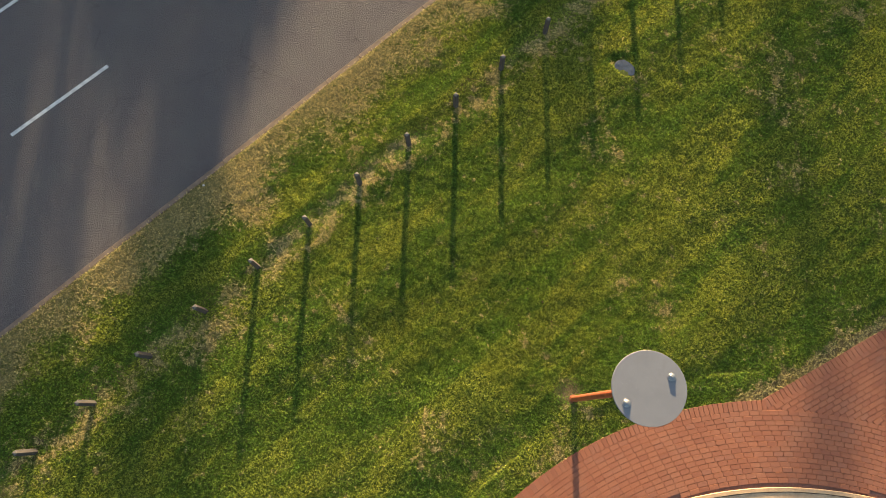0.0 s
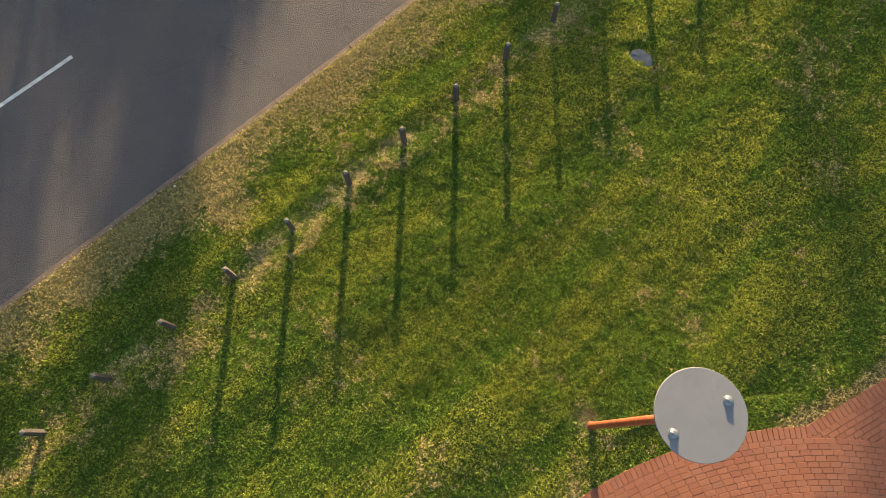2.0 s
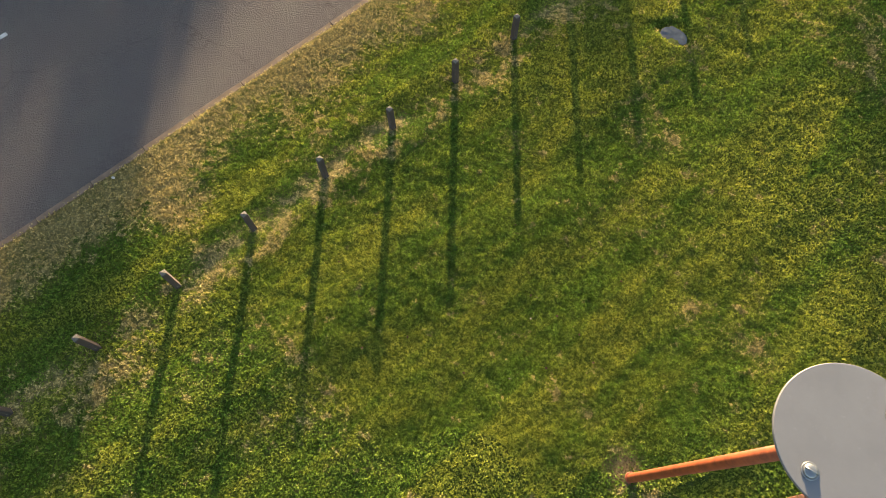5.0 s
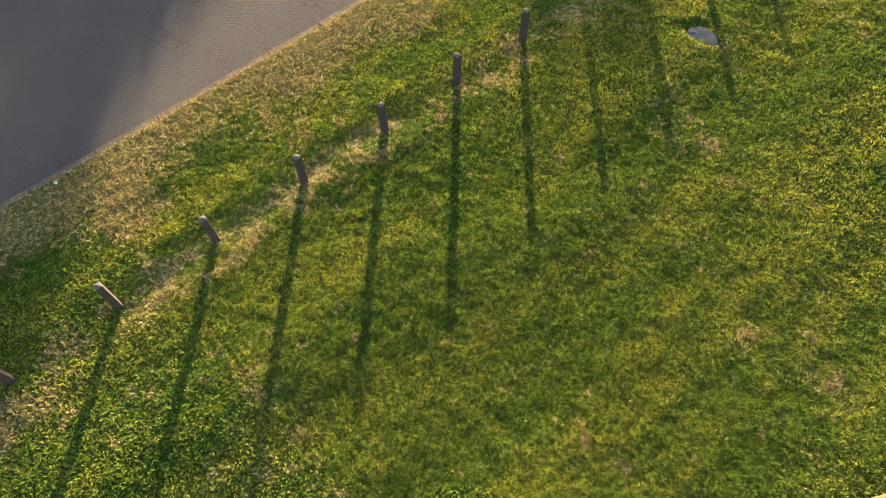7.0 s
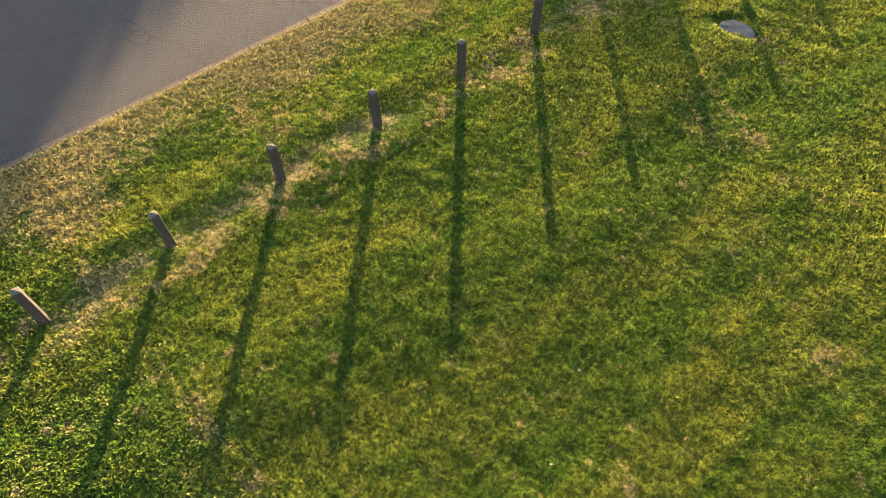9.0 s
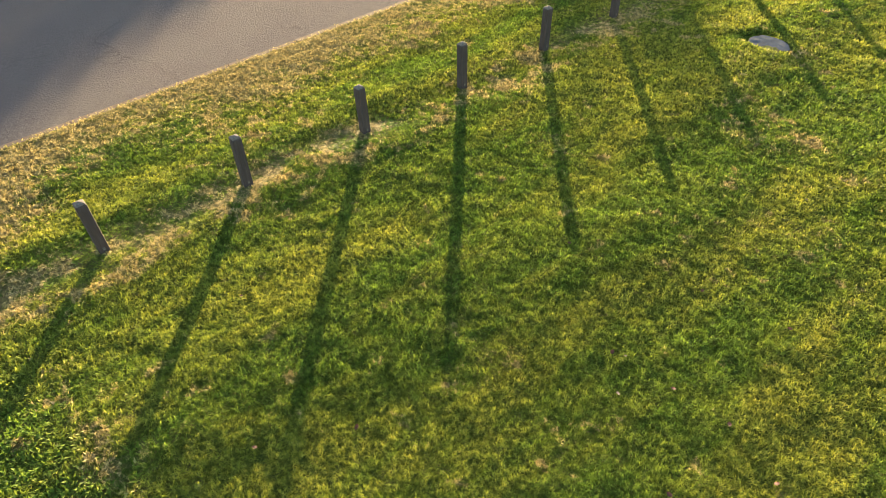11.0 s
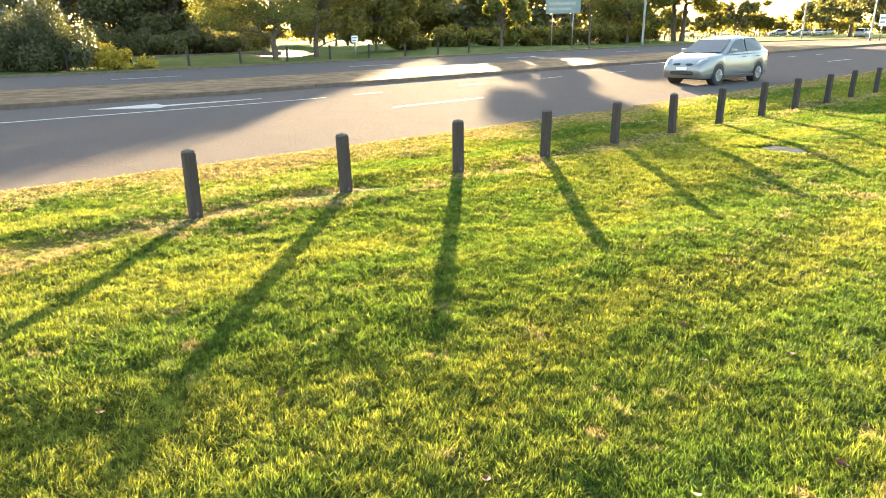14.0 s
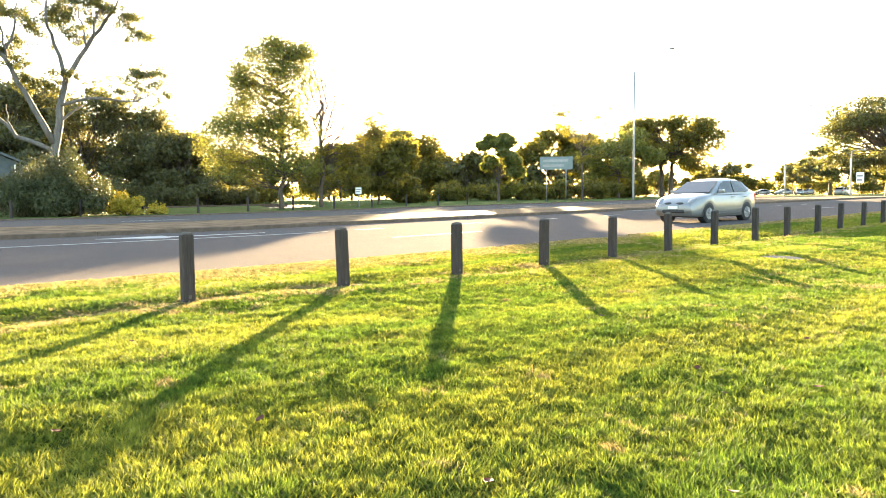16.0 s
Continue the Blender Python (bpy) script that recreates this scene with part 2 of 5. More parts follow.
def make_asphalt():
    m = Mat("asphalt")
    co = m.pos()
    fine = m.math("ADD", m.math("MULTIPLY", m.noise(co, 52, 3, 0.7), 0.6), m.math("MULTIPLY", m.noise(co, 150, 3, 0.8), 0.4))
    mid = m.noise(co, 1.1, 6, 0.65)
    c = m.ramp(fine, [(0.36, (0.025, 0.0225, 0.025)), (0.5, (0.053, 0.047, 0.050)), (0.66, (0.118, 0.105, 0.102))])
    c = m.mix(m.math("MULTIPLY", m.smooth(mid, 0.4, 0.75), 0.35), c, (0.075, 0.072, 0.066))
    v = m.n("ShaderNodeTexVoronoi", feature="DISTANCE_TO_EDGE")
    v.inputs["Scale"].default_value = 0.21
    wob = m.n("ShaderNodeVectorMath", operation="ADD")
    nz = m.n("ShaderNodeTexNoise")
    nz.inputs["Scale"].default_value = 1.3
    m.link(co, nz.inputs["Vector"])
    m.link(co, wob.inputs[0])
    m.link(nz.outputs["Color"], wob.inputs[1])
    m.link(wob.outputs[0], v.inputs["Vector"])
    crack = m.math("SUBTRACT", 1.0, m.smooth(v.outputs["Distance"], 0.0, 0.004))
    c = m.mix(m.math("MULTIPLY", crack, 0.5), c, (0.02, 0.02, 0.02))
    m.set(c, 0.95, 0, 0.03)
    m.bump(m.math("ADD", m.math("MULTIPLY", fine, 0.4), m.noise(co, 30, 3, 0.6)), 1.0, 0.05)
    m.matte(0.85, 0.0)
    # dust in the pores catches low light
    sheen = m.n("ShaderNodeBsdfSheen")
    sheen.inputs["Color"].default_value = (0.062, 0.053, 0.047, 1)
    sheen.inputs["Roughness"].default_value = 0.75
    add = m.n("ShaderNodeAddShader")
    m.link(m.out.inputs["Surface"].links[0].from_socket, add.inputs[0])
    m.link(sheen.outputs[0], add.inputs[1])
    m.link(add.outputs[0], m.out.inputs["Surface"])
    return m.m


def make_brick():
    m = Mat("paving_brick")
    co = m.pos()
    rnd = m.n("ShaderNodeObjectInfo").outputs["Random"]
    isl = m.n("ShaderNodeNewGeometry").outputs["Random Per Island"]
    r = m.math("FRACT", m.math("ADD", rnd, isl))
    c = m.ramp(r, [(0.0, (0.118, 0.034, 0.017)), (0.4, (0.138, 0.043, 0.021)), (0.75, (0.152, 0.050, 0.025)), (1.0, (0.125, 0.043, 0.026))])
    c = m.mix(m.math("MULTIPLY", m.smooth(m.noise(co, 1.4, 6), 0.45, 0.75), 0.35), c, (0.155, 0.070, 0.045))
    c = m.mix(m.math("MULTIPLY", m.noise(co, 45, 4), 0.35), c, (0.18, 0.078, 0.045))
    m.set(c, 0.85, 0, 0.3)
    m.bump(m.noise(co, 90, 4), 0.5, 0.004)
    return m.m


def make_wood():
    m = Mat("weathered_post_wood")
    co = m.obj()
    mp = m.n("ShaderNodeMapping")
    mp.inputs["Scale"].default_value = (22, 22, 1.6)
    m.link(co, mp.inputs["Vector"])
    g = m.noise(mp.outputs[0], 3.0, 7, 0.7)
    rnd = m.n("ShaderNodeObjectInfo").outputs["Random"]
    c = m.ramp(g, [(0.25, (0.012, 0.010, 0.009)), (0.55, (0.034, 0.028, 0.026)), (0.8, (0.078, 0.065, 0.060))])
    c = m.mix(m.math("MULTIPLY", rnd, 0.35), c, (0.07, 0.044, 0.036))
    m.set(c, 0.8, 0, 0.3)
    m.bump(g, 0.7, 0.008)
    return m.m


def make_leaf(name, dark, light, trans=0.45, warm=(1.0, 0.9, 0.4)):
    m = Mat(name)
    rnd = m.n("ShaderNodeNewGeometry").outputs["Random Per Island"]
    big = m.noise(m.pos(), 0.6, 3)
    c = m.ramp(m.math("ADD", m.math("MULTIPLY", rnd, 0.6), m.math("MULTIPLY", big, 0.4)), [(0.15, dark), (0.85, light)])
    m.set(c, 0.5, 0, 0.35)
    m.translucent(m.mix(1.0, c, warm, "MULTIPLY"), trans)
    return m.m


def make_bark(name, dark, light, scale=6):
    m = Mat(name)
    co = m.obj()
    mp = m.n("ShaderNodeMapping")
    mp.inputs["Scale"].default_value = (1, 1, 0.25)
    m.link(co, mp.inputs["Vector"])
    g = m.noise(mp.outputs[0], scale, 7, 0.7)
    m.set(m.ramp(g, [(0.3, dark), (0.7, light)]), 0.85, 0, 0.25)
    m.bump(g, 0.6, 0.03)
    return m.m


def make_rust():
    m = Mat("orange_rust_paint")
    co = m.obj()
    g = m.noise(co, 5, 7, 0.7)
    c = m.ramp(g, [(0.3, (0.085, 0.017, 0.006)), (0.55, (0.18, 0.038, 0.011)), (0.8, (0.25, 0.062, 0.018))])
    m.set(c, 0.6, 0.0, 0.4)
    m.bump(m.noise(co, 60, 5), 0.3, 0.003)
    return m.m


def make_plate():
    m = Mat("dull_galvanised_plate")
    co = m.obj()
    a = m.noise(co, 2.2, 6, 0.65)
    b = m.noise(co, 24, 4)
    c = m.ramp(a, [(0.3, (0.092, 0.091, 0.100)), (0.6, (0.106, 0.105, 0.115)), (0.8, (0.088, 0.085, 0.090))])
    c = m.mix(m.math("MULTIPLY", m.smooth(b, 0.62, 0.8), 0.10), c, (0.25, 0.25, 0.26))
    m.set(c, 0.6, 0.1, 0.4)
    return m.m


def make_paint():
    m = Mat("silver_car_paint")
    co = m.obj()
    f = m.noise(co, 900, 2)
    m.set(m.ramp(f, [(0.3, (0.20, 0.197, 0.19)), (0.7, (0.25, 0.246, 0.238))]), 0.32, 0.35, 0.5)
    m.bsdf.inputs["Coat Weight"].default_value = 0.6
    m.bsdf.inputs["Coat Roughness"].default_value = 0.08
    return m.m


def make_glass(name, color=(0.016, 0.018, 0.020)):
    m = Mat(name)
    m.set(color, 0.08, 0.0, 0.42)
    return m.m


def make_water():
    m = Mat("still_water")
    m.set((0.03, 0.04, 0.035), 0.12, 0, 0.8)
    m.bump(m.noise(m.pos(), 3.5, 3), 0.6, 0.12)
    return m.m


M_GROUND, M_BLADES, M_ASPHALT, M_BRICK, M_WOOD = make_ground(), make_blades(), make_asphalt(), make_brick(), make_wood()
M_LINE = plain("worn_road_paint", (0.31, 0.305, 0.295), 0.85, 0, 0.3, 5, 0.4, 0.2)
M_KERB = plain("pale_kerb_concrete", (0.125, 0.092, 0.07), 0.9, 0, 0.3, 4, 0.6, 0.1, True)
M_JOINT = plain("sandy_joint", (0.14, 0.058, 0.036), 0.95, 0, 0.3, 20, 0.5)
M_RING = plain("sandstone_edging", (0.27, 0.17, 0.095), 0.85, 0, 0.2, 8, 0.5)
M_MULCH = plain("dry_median_soil", (0.15, 0.10, 0.062), 0.95, 0, 0.45, 1.7, 0.6, 0.1, True)
M_LID = plain("grey_concrete_lid", (0.072, 0.075, 0.083), 0.95, 0, 0.2, 9, 0.4, 0.08, True)
M_RUST, M_PLATE = make_rust(), make_plate()
M_STEEL = plain("bright_zinc_bolt", (0.17, 0.17, 0.175), 0.35, 0.75, 0.1, 20)
M_POLE = plain("galvanised_pole", (0.22, 0.225, 0.23), 0.45, 0.6, 0.15, 5)
M_PAINT, M_GLASS = make_paint(), make_glass("tinted_car_glass")
M_TYRE = plain("tyre_rubber", (0.02, 0.02, 0.021), 0.85, 0, 0.2, 30)
M_RIM = plain("alloy_rim", (0.30, 0.305, 0.315), 0.35, 0.7, 0.1, 10)
M_BLACK = plain("black_plastic", (0.02, 0.02, 0.022), 0.6, 0, 0.2, 20)
M_LAMP = plain("clear_headlamp", (0.20, 0.21, 0.22), 0.25, 0.1, 0.1, 10)
M_RED = plain("red_tail_lens", (0.35, 0.02, 0.02), 0.2, 0, 0.1, 10)
M_WHITE = plain("white_paint", (0.72, 0.73, 0.74), 0.35, 0, 0.05, 5)
M_GUM_BARK = make_bark("pale_gum_bark", (0.075, 0.066, 0.058), (0.17, 0.155, 0.14))
M_BARK = make_bark("dark_bark", (0.05, 0.038, 0.03), (0.14, 0.11, 0.085))
M_L_GUM = make_leaf("gum_leaves", (0.05, 0.06, 0.025), (0.15, 0.15, 0.06), 0.5)
M_L_DARK = make_leaf("dark_shrub_leaves", (0.060, 0.062, 0.028), (0.165, 0.155, 0.062), 0.45)
M_L_OAK = make_leaf("yellow_green_leaves", (0.10, 0.118, 0.030), (0.25, 0.245, 0.078), 0.6)
M_L_DULL = make_leaf("dull_weeping_leaves", (0.040, 0.046, 0.018), (0.088, 0.094, 0.038), 0.25)
M_L_OLIVE = make_leaf("olive_leaves", (0.09, 0.092, 0.024), (0.23, 0.205, 0.06), 0.68)
M_L_YEL = make_leaf("yellow_shrub_leaves", (0.25, 0.19, 0.02), (0.55, 0.45, 0.07), 0.45)
M_WATER = make_water()
M_SIGN = plain("teal_sign_face", (0.13, 0.165, 0.16), 0.5, 0, 0.1, 3)
M_WALL = plain("brown_brick_wall", (0.26, 0.15, 0.10), 0.9, 0, 0.3, 6, 0.5)
M_ROOF = plain("blue_grey_cladding", (0.075, 0.088, 0.095), 0.85, 0, 0.2, 3)
M_PANE = make_glass("window_glass", (0.05, 0.06, 0.07))
M_LEAF_RED = plain("fallen_leaf_red", (0.085, 0.034, 0.02), 0.7, 0, 0.3, 20)
M_LEAF_PALE = plain("fallen_leaf_pale", (0.09, 0.078, 0.058), 0.7, 0, 0.2, 20)
M_STONE = plain("white_stone", (0.40, 0.37, 0.33), 0.8, 0, 0.2, 12)


# ---- mesh helpers ----
def mesh_ob(name, verts, faces, material, parent=None, label="", smooth=False):
    me = bpy.data.meshes.new(name)
    me.from_pydata([tuple(v) for v in verts], [], [tuple(f) for f in faces])
    me.materials.append(material)
    if smooth:
        me.polygons.foreach_set("use_smooth", [True] * len(me.polygons))
    me.update()
    ob = new(name, me)
    if parent:
        ob.parent = parent
    return tagged(ob, label) if label else ob


def part(name, bm, material, parent=None, label="", smooth=False):
    me = bpy.data.meshes.new(name)
    bmesh.ops.recalc_face_normals(bm, faces=bm.faces)
    bm.to_mesh(me)
    bm.free()
    me.materials.append(material)
    if smooth:
        me.polygons.foreach_set("use_smooth", [True] * len(me.polygons))
    ob = new(name, me)
    if parent:
        ob.parent = parent
    return tagged(ob, label) if label else ob


def fast_mesh(name, verts, tris, material, parent=None, smooth=False):
    """A triangle mesh from numpy arrays."""
    me = bpy.data.meshes.new(name)
    nv, nt = len(verts), len(tris)
    me.vertices.add(nv)
    me.vertices.foreach_set("co", np.ascontiguousarray(verts, np.float32).ravel())
    me.loops.add(nt * 3)
    me.loops.foreach_set("vertex_index", np.ascontiguousarray(tris, np.int32).ravel())
    me.polygons.add(nt)
    me.polygons.foreach_set("loop_start", np.arange(0, nt * 3, 3, dtype=np.int32))
    me.polygons.foreach_set("loop_total", np.full(nt, 3, np.int32))
    me.materials.append(material)
    me.update(calc_edges=True)
    ob = new(name, me)
    if parent:
        ob.parent = parent
    return ob


def empty(name, m):
    ob = new(name)
    ob.empty_display_size = 0.2
    ob.matrix_world = m
    return ob


def box(bm, x0, x1, y0, y1, z0, z1, bevel=0.0, segments=1):
    r = bmesh.ops.create_cube(bm, size=1.0, matrix=Matrix.Translation(((x0 + x1) / 2, (y0 + y1) / 2, (z0 + z1) / 2)) @ Matrix.Diagonal((x1 - x0, y1 - y0, z1 - z0, 1)))
    if bevel:
        es = list({e for v in r["verts"] for e in v.link_edges})
        bmesh.ops.bevel(bm, geom=es, offset=bevel, segments=segments, affect="EDGES", profile=0.6)
    return bm


def tube(bm, pts, radii, sides=8, cap=True):
    """A tapered tube along pts."""
    pts = [Vector(p) for p in pts]
    rings = []
    ref = Vector((0.31, 0.87, 0.12))
    for i, p in enumerate(pts):
        d = (pts[min(i + 1, len(pts) - 1)] - pts[max(i - 1, 0)]).normalized()
        a = d.cross(ref)
        if a.length < 0.05:
            a = d.cross(Vector((1, 0, 0)))
        a.normalize()
        b = d.cross(a)
        rings.append([bm.verts.new(p + (a * math.cos(2 * math.pi * j / sides) + b * math.sin(2 * math.pi * j / sides)) * radii[i]) for j in range(sides)])
    for r0, r1 in zip(rings, rings[1:]):
        for j in range(sides):
            bm.faces.new((r0[j], r0[(j + 1) % sides], r1[(j + 1) % sides], r1[j]))
    if cap:
        bm.faces.new(rings[0][::-1])
        bm.faces.new(rings[-1])
    return bm


# ---- outline of the paved path ----
PC, PR = (10.09, -8.09), 9.93
QC, QR = (10.53, -10.19), 10.07
E0, ED = np.array((8.05, 1.62)), np.array((0.7817, 0.6237))
EN = np.array((-ED[1], ED[0]))


def paved(x, y, grow=0.0):
    x, y = np.asarray(x, float), np.asarray(y, float)
    a = np.hypot(x - PC[0], y - PC[1]) < PR + grow
    b = ((x - E0[0]) * EN[0] + (y - E0[1]) * EN[1] < grow) & (x > 8.0) & (y > -9)
    return (a | b) & (x < 17)


# ---- ground, roads ----
K_ROAD, K_MED0, K_MED1, K_FAR = 3.03, 14.25, 19.7, 29.8
ROAD_DROP = 0.07


POND_Z = 0.37


def pond_at(x, y):
    """Below 1 on the pond, which lies long and narrow away from the lawn."""
    along = (np.asarray(y) - 64.0) / 17.0
    return (along ** 2) ** 1.5 + ((np.asarray(x) + 29.3 + 0.47 * (np.asarray(y) - 64.0) + 0.5 * np.sin(along * 5)) / 3.0) ** 2


def lay_ground():
    ss = np.concatenate([[-700, -300, -120, -60, -30], np.arange(-18, 14.01, 0.12), np.arange(14.5, 26.01, 0.5), np.arange(27, 42.1, 1.0), [44, 54, 63, 80, 120, 200, 400, 900]])
    ks = np.concatenate([[-700, -300, -100, -40, -20], np.arange(-13, 2.6, 0.12), [2.65, 2.87, 2.885, K_MED0 - 0.05, K_MED0 + 0.05, 15, 16, 17, 18, 19, K_MED1 - 0.05, K_MED1 + 0.05, K_FAR - 0.05, K_FAR + 0.05, 31, 33], np.arange(34, 74.1, 1.0), [80, 90, 150, 300, 900]])
    S, K = np.meshgrid(ss, ks, indexing="ij")
    H = rise(S, K)
    lane = ((K > 2.88) & (K < K_MED0)) | ((K > K_MED1) & (K < K_FAR))
    H = H - np.where(lane, ROAD_DROP + 0.12, 0)
    H = H + np.where((K > K_MED0) & (K < K_MED1), 0.05, 0)
    X, Y = O[0] + S * U[0] + K * N[0], O[1] + S * U[1] + K * N[1]
    inner = (K < 2.8) & (K > -13) & (S > -18) & (S < 26)
    H = H + np.where(inner, (swell(S, K) + turf(S, K)) * np.where(paved(X, Y, 0.7), 0.0, 1.0), 0) - np.where(paved(X, Y, 0.2), 0.03, 0)
    # hollow at the pit lid, basin of the pond
    H = H - hollow(X, Y)
    H = np.where(pond_at(X, Y) < 1.12, np.minimum(H, POND_Z - 0.08), H)
    a, b = S.shape
    idx = np.arange(a * b).reshape(a, b)
    quads = np.stack([idx[:-1, :-1], idx[1:, :-1], idx[1:, 1:], idx[:-1, 1:]], -1).reshape(-1, 4)
    ob = mesh_ob("ground", np.stack([X, Y, H], -1).reshape(-1, 3), quads, M_GROUND, smooth=True)
    tagged(ob, "mown lawn and park ground with dry straw patches", "lawn", kind="structure")


def strip(name, s0, s1, k0, k1, dz, material, label, category, step=6.0, thick=0.06):
    n = max(2, int((s1 - s0) / step) + 1)
    sv = sorted({*np.linspace(s0, s1, n), *[v for v in (3.0, 63.0) if s0 < v < s1]})
    verts, faces = [], []
    for s in sv:
        for k, d in ((k0, dz), (k1, dz), (k1, dz - thick), (k0, dz - thick)):
            verts.append(W(s, k, d))
    for i in range(len(sv) - 1):
        for j in range(4):
            a, b = i * 4 + j, i * 4 + (j + 1) % 4
            faces.append((a, b, b + 4, a + 4))
    faces += [(3, 2, 1, 0), tuple(len(verts) - 4 + j for j in range(4))]
    ob = mesh_ob(name, verts, faces, material)
    bm = bmesh.new()
    bm.from_mesh(ob.data)
    bmesh.ops.recalc_face_normals(bm, faces=bm.faces)
    bm.to_mesh(ob.data)
    bm.free()
    return tagged(ob, label, category, kind="structure") if label else ob


lay_ground()
road = strip("road", -300, 400, K_ROAD, K_MED0, -ROAD_DROP, M_ASPHALT, "worn grey asphalt carriageway with painted lines", "road")
road_2 = strip("road", -300, 400, K_MED1, K_FAR, -ROAD_DROP + 0.02, M_ASPHALT, "grey asphalt carriageway beyond the median", "road")
strip("median", -300, 400, K_MED0 + 0.16, K_MED1 - 0.16, 0.06, M_MULCH, "raised median strip of dry brown soil", "median", thick=0.15)


def kerb_run(label, k0, k1, dz, s0, s1, length, name="kerb"):
    """A kerb of separate concrete blocks with open joints."""
    root = tagged(empty(name, Matrix.Translation(W(0, k0))), label, "kerb", kind="structure")
    n = int((s1 - s0) / length)
    base = None
    for i in range(n):
        a = s0 + i * length
        m = Matrix.Translation(W(a + length / 2, (k0 + k1) / 2, dz)) @ pose(0, 0, 0, 0, 0, ROAD_AZ) @ pose(0, 0, random.uniform(-0.004, 0.006), random.uniform(-1, 1), random.uniform(-.2, .2), random.uniform(-.25, .25))
        if base is None:
            bm = bmesh.new()
            box(bm, -length / 2 + 0.005, length / 2 - 0.005, -(k1 - k0) / 2, (k1 - k0) / 2, -0.2, 0, 0.012)
            base = part("kerb_block", bm, M_KERB)
            ob = base
        else:
            ob = new("kerb_block", base.data)
        ob.parent = root
        ob.matrix_world = m
        ob.matrix_parent_inverse = root.matrix_world.inverted()
        ob.matrix_basis = m
    return root


kerb_run("pale concrete kerb of jointed blocks beside the lawn", 2.89, 3.04, -0.03, -19, 41, 1.2)
kerb_run("concrete kerb along the near side of the median", K_MED0 - 0.02, K_MED0 + 0.14, 0.055, -30, 90, 2.4)
kerb_run("concrete kerb along the far side of the median", K_MED1 - 0.14, K_MED1 + 0.02, 0.055, -30, 90, 2.4)
kerb_run("concrete kerb along the far verge", K_FAR - 0.02, K_FAR + 0.15, 0.03, -30, 90, 2.4)


def line(s0, s1, k0, k1=None, width=0.105, dz=None, label="white painted lane dash", category="road line", group="lane dashes"):
    k1 = k0 if k1 is None else k1
    dz = -ROAD_DROP + 0.006 if dz is None else dz
    n = max(2, int(abs(s1 - s0)) + 1)
    bm = bmesh.new()
    rows = []
    dl = Vector((s1 - s0, k1 - k0)).normalized()
    for i in range(n):
        f = i / (n - 1)
        s, k = s0 + (s1 - s0) * f, k0 + (k1 - k0) * f
        a = W(s - dl.y * width / 2, k + dl.x * width / 2, dz)
        b = W(s + dl.y * width / 2, k - dl.x * width / 2, dz)
        rows.append([bm.verts.new(p) for p in (a, b, b - Vector((0, 0, 0.005)), a - Vector((0, 0, 0.005)))])
    for r0, r1 in zip(rows, rows[1:]):
        for j in range(4):
            bm.faces.new((r0[j], r0[(j + 1) % 4], r1[(j + 1) % 4], r1[j]))
    bm.faces.new(rows[0])
    bm.faces.new(rows[-1][::-1])
    ob = part("road_line", bm, M_LINE)
    return tagged(ob, label, category, group, "structure")


for i in range(-2, 8):
    line(4.4 + 14.1 * i, 7.6 + 14.1 * i, 7.52)
line(-40, 4.5, 11.08, label="solid white turning-lane line on asphalt", group="lane lines")
for i in range(9):
    line(5.6 + 4.4 * i, 6.7 + 4.4 * i, 11.2, label="short white turning-lane dash", group="short dashes")
line(24.3, 32.0, 13.95, 13.1, 0.16, label="white painted median nose line", group="lane lines")
for i in range(-3, 8):
    line(2.0 + 12 * i, 5.0 + 12 * i, 24.7, dz=-ROAD_DROP + 0.026)


def turn_arrow():
    """A long white arrow painted in the turning lane."""
    outline = [(3.0, 12.32), (0.2, 12.40), (0.2, 12.95), (-1.6, 12.62), (-0.1, 11.75), (0.2, 12.08), (3.0, 12.20)]
    bm = bmesh.new()
    top = [bm.verts.new(W(s, k, -ROAD_DROP + 0.006)) for s, k in outline]
    f = bm.faces.new(top)
    bmesh.ops.extrude_face_region(bm, geom=[f])
    for v in top:
        v.co.z -= 0.005
    tagged(part("road_arrow", bm, M_LINE), "white arrow painted on the turning lane", "road marking", kind="structure")


turn_arrow()

# ---- bollards ----
def bollard():
    root = empty("bollard", Matrix())
    bm = bmesh.new()
    h, w = 0.66, 0.056
    box(bm, -w, w, -w, w, -0.12, h, 0.016, 2)
    part("post", bm, M_WOOD, root)
    bm = bmesh.new()
    lo = [bm.verts.new((x * (w - 0.004), y * (w - 0.004), h + 0.0015)) for x, y in ((-1, -1), (1, -1), (1, 1), (-1, 1))]
    mid = [bm.verts.new((v.co.x * 0.82, v.co.y * 0.82, h + 0.016)) for v in lo]
    tip = bm.verts.new((0, 0, h + 0.034))
    bm.faces.new(lo[::-1])
    for j in range(4):
        bm.faces.new((lo[j], lo[(j + 1) % 4], mid[(j + 1) % 4], mid[j]))
        bm.faces.new((mid[j], mid[(j + 1) % 4], tip))
    part("chamfered_top", bm, M_TOP, root, "greyed cut top of the post")
    bm = bmesh.new()
    box(bm, -0.014, 0.014, -w - 0.005, -w, 0.05, 0.085, 0.003)
    part("fixing_plate", bm, M_TOP, root, "small pale fixing near the foot")
    return tagged(root, "dark weathered square timber bollard in the lawn", "bollard", "bollards along the kerb")


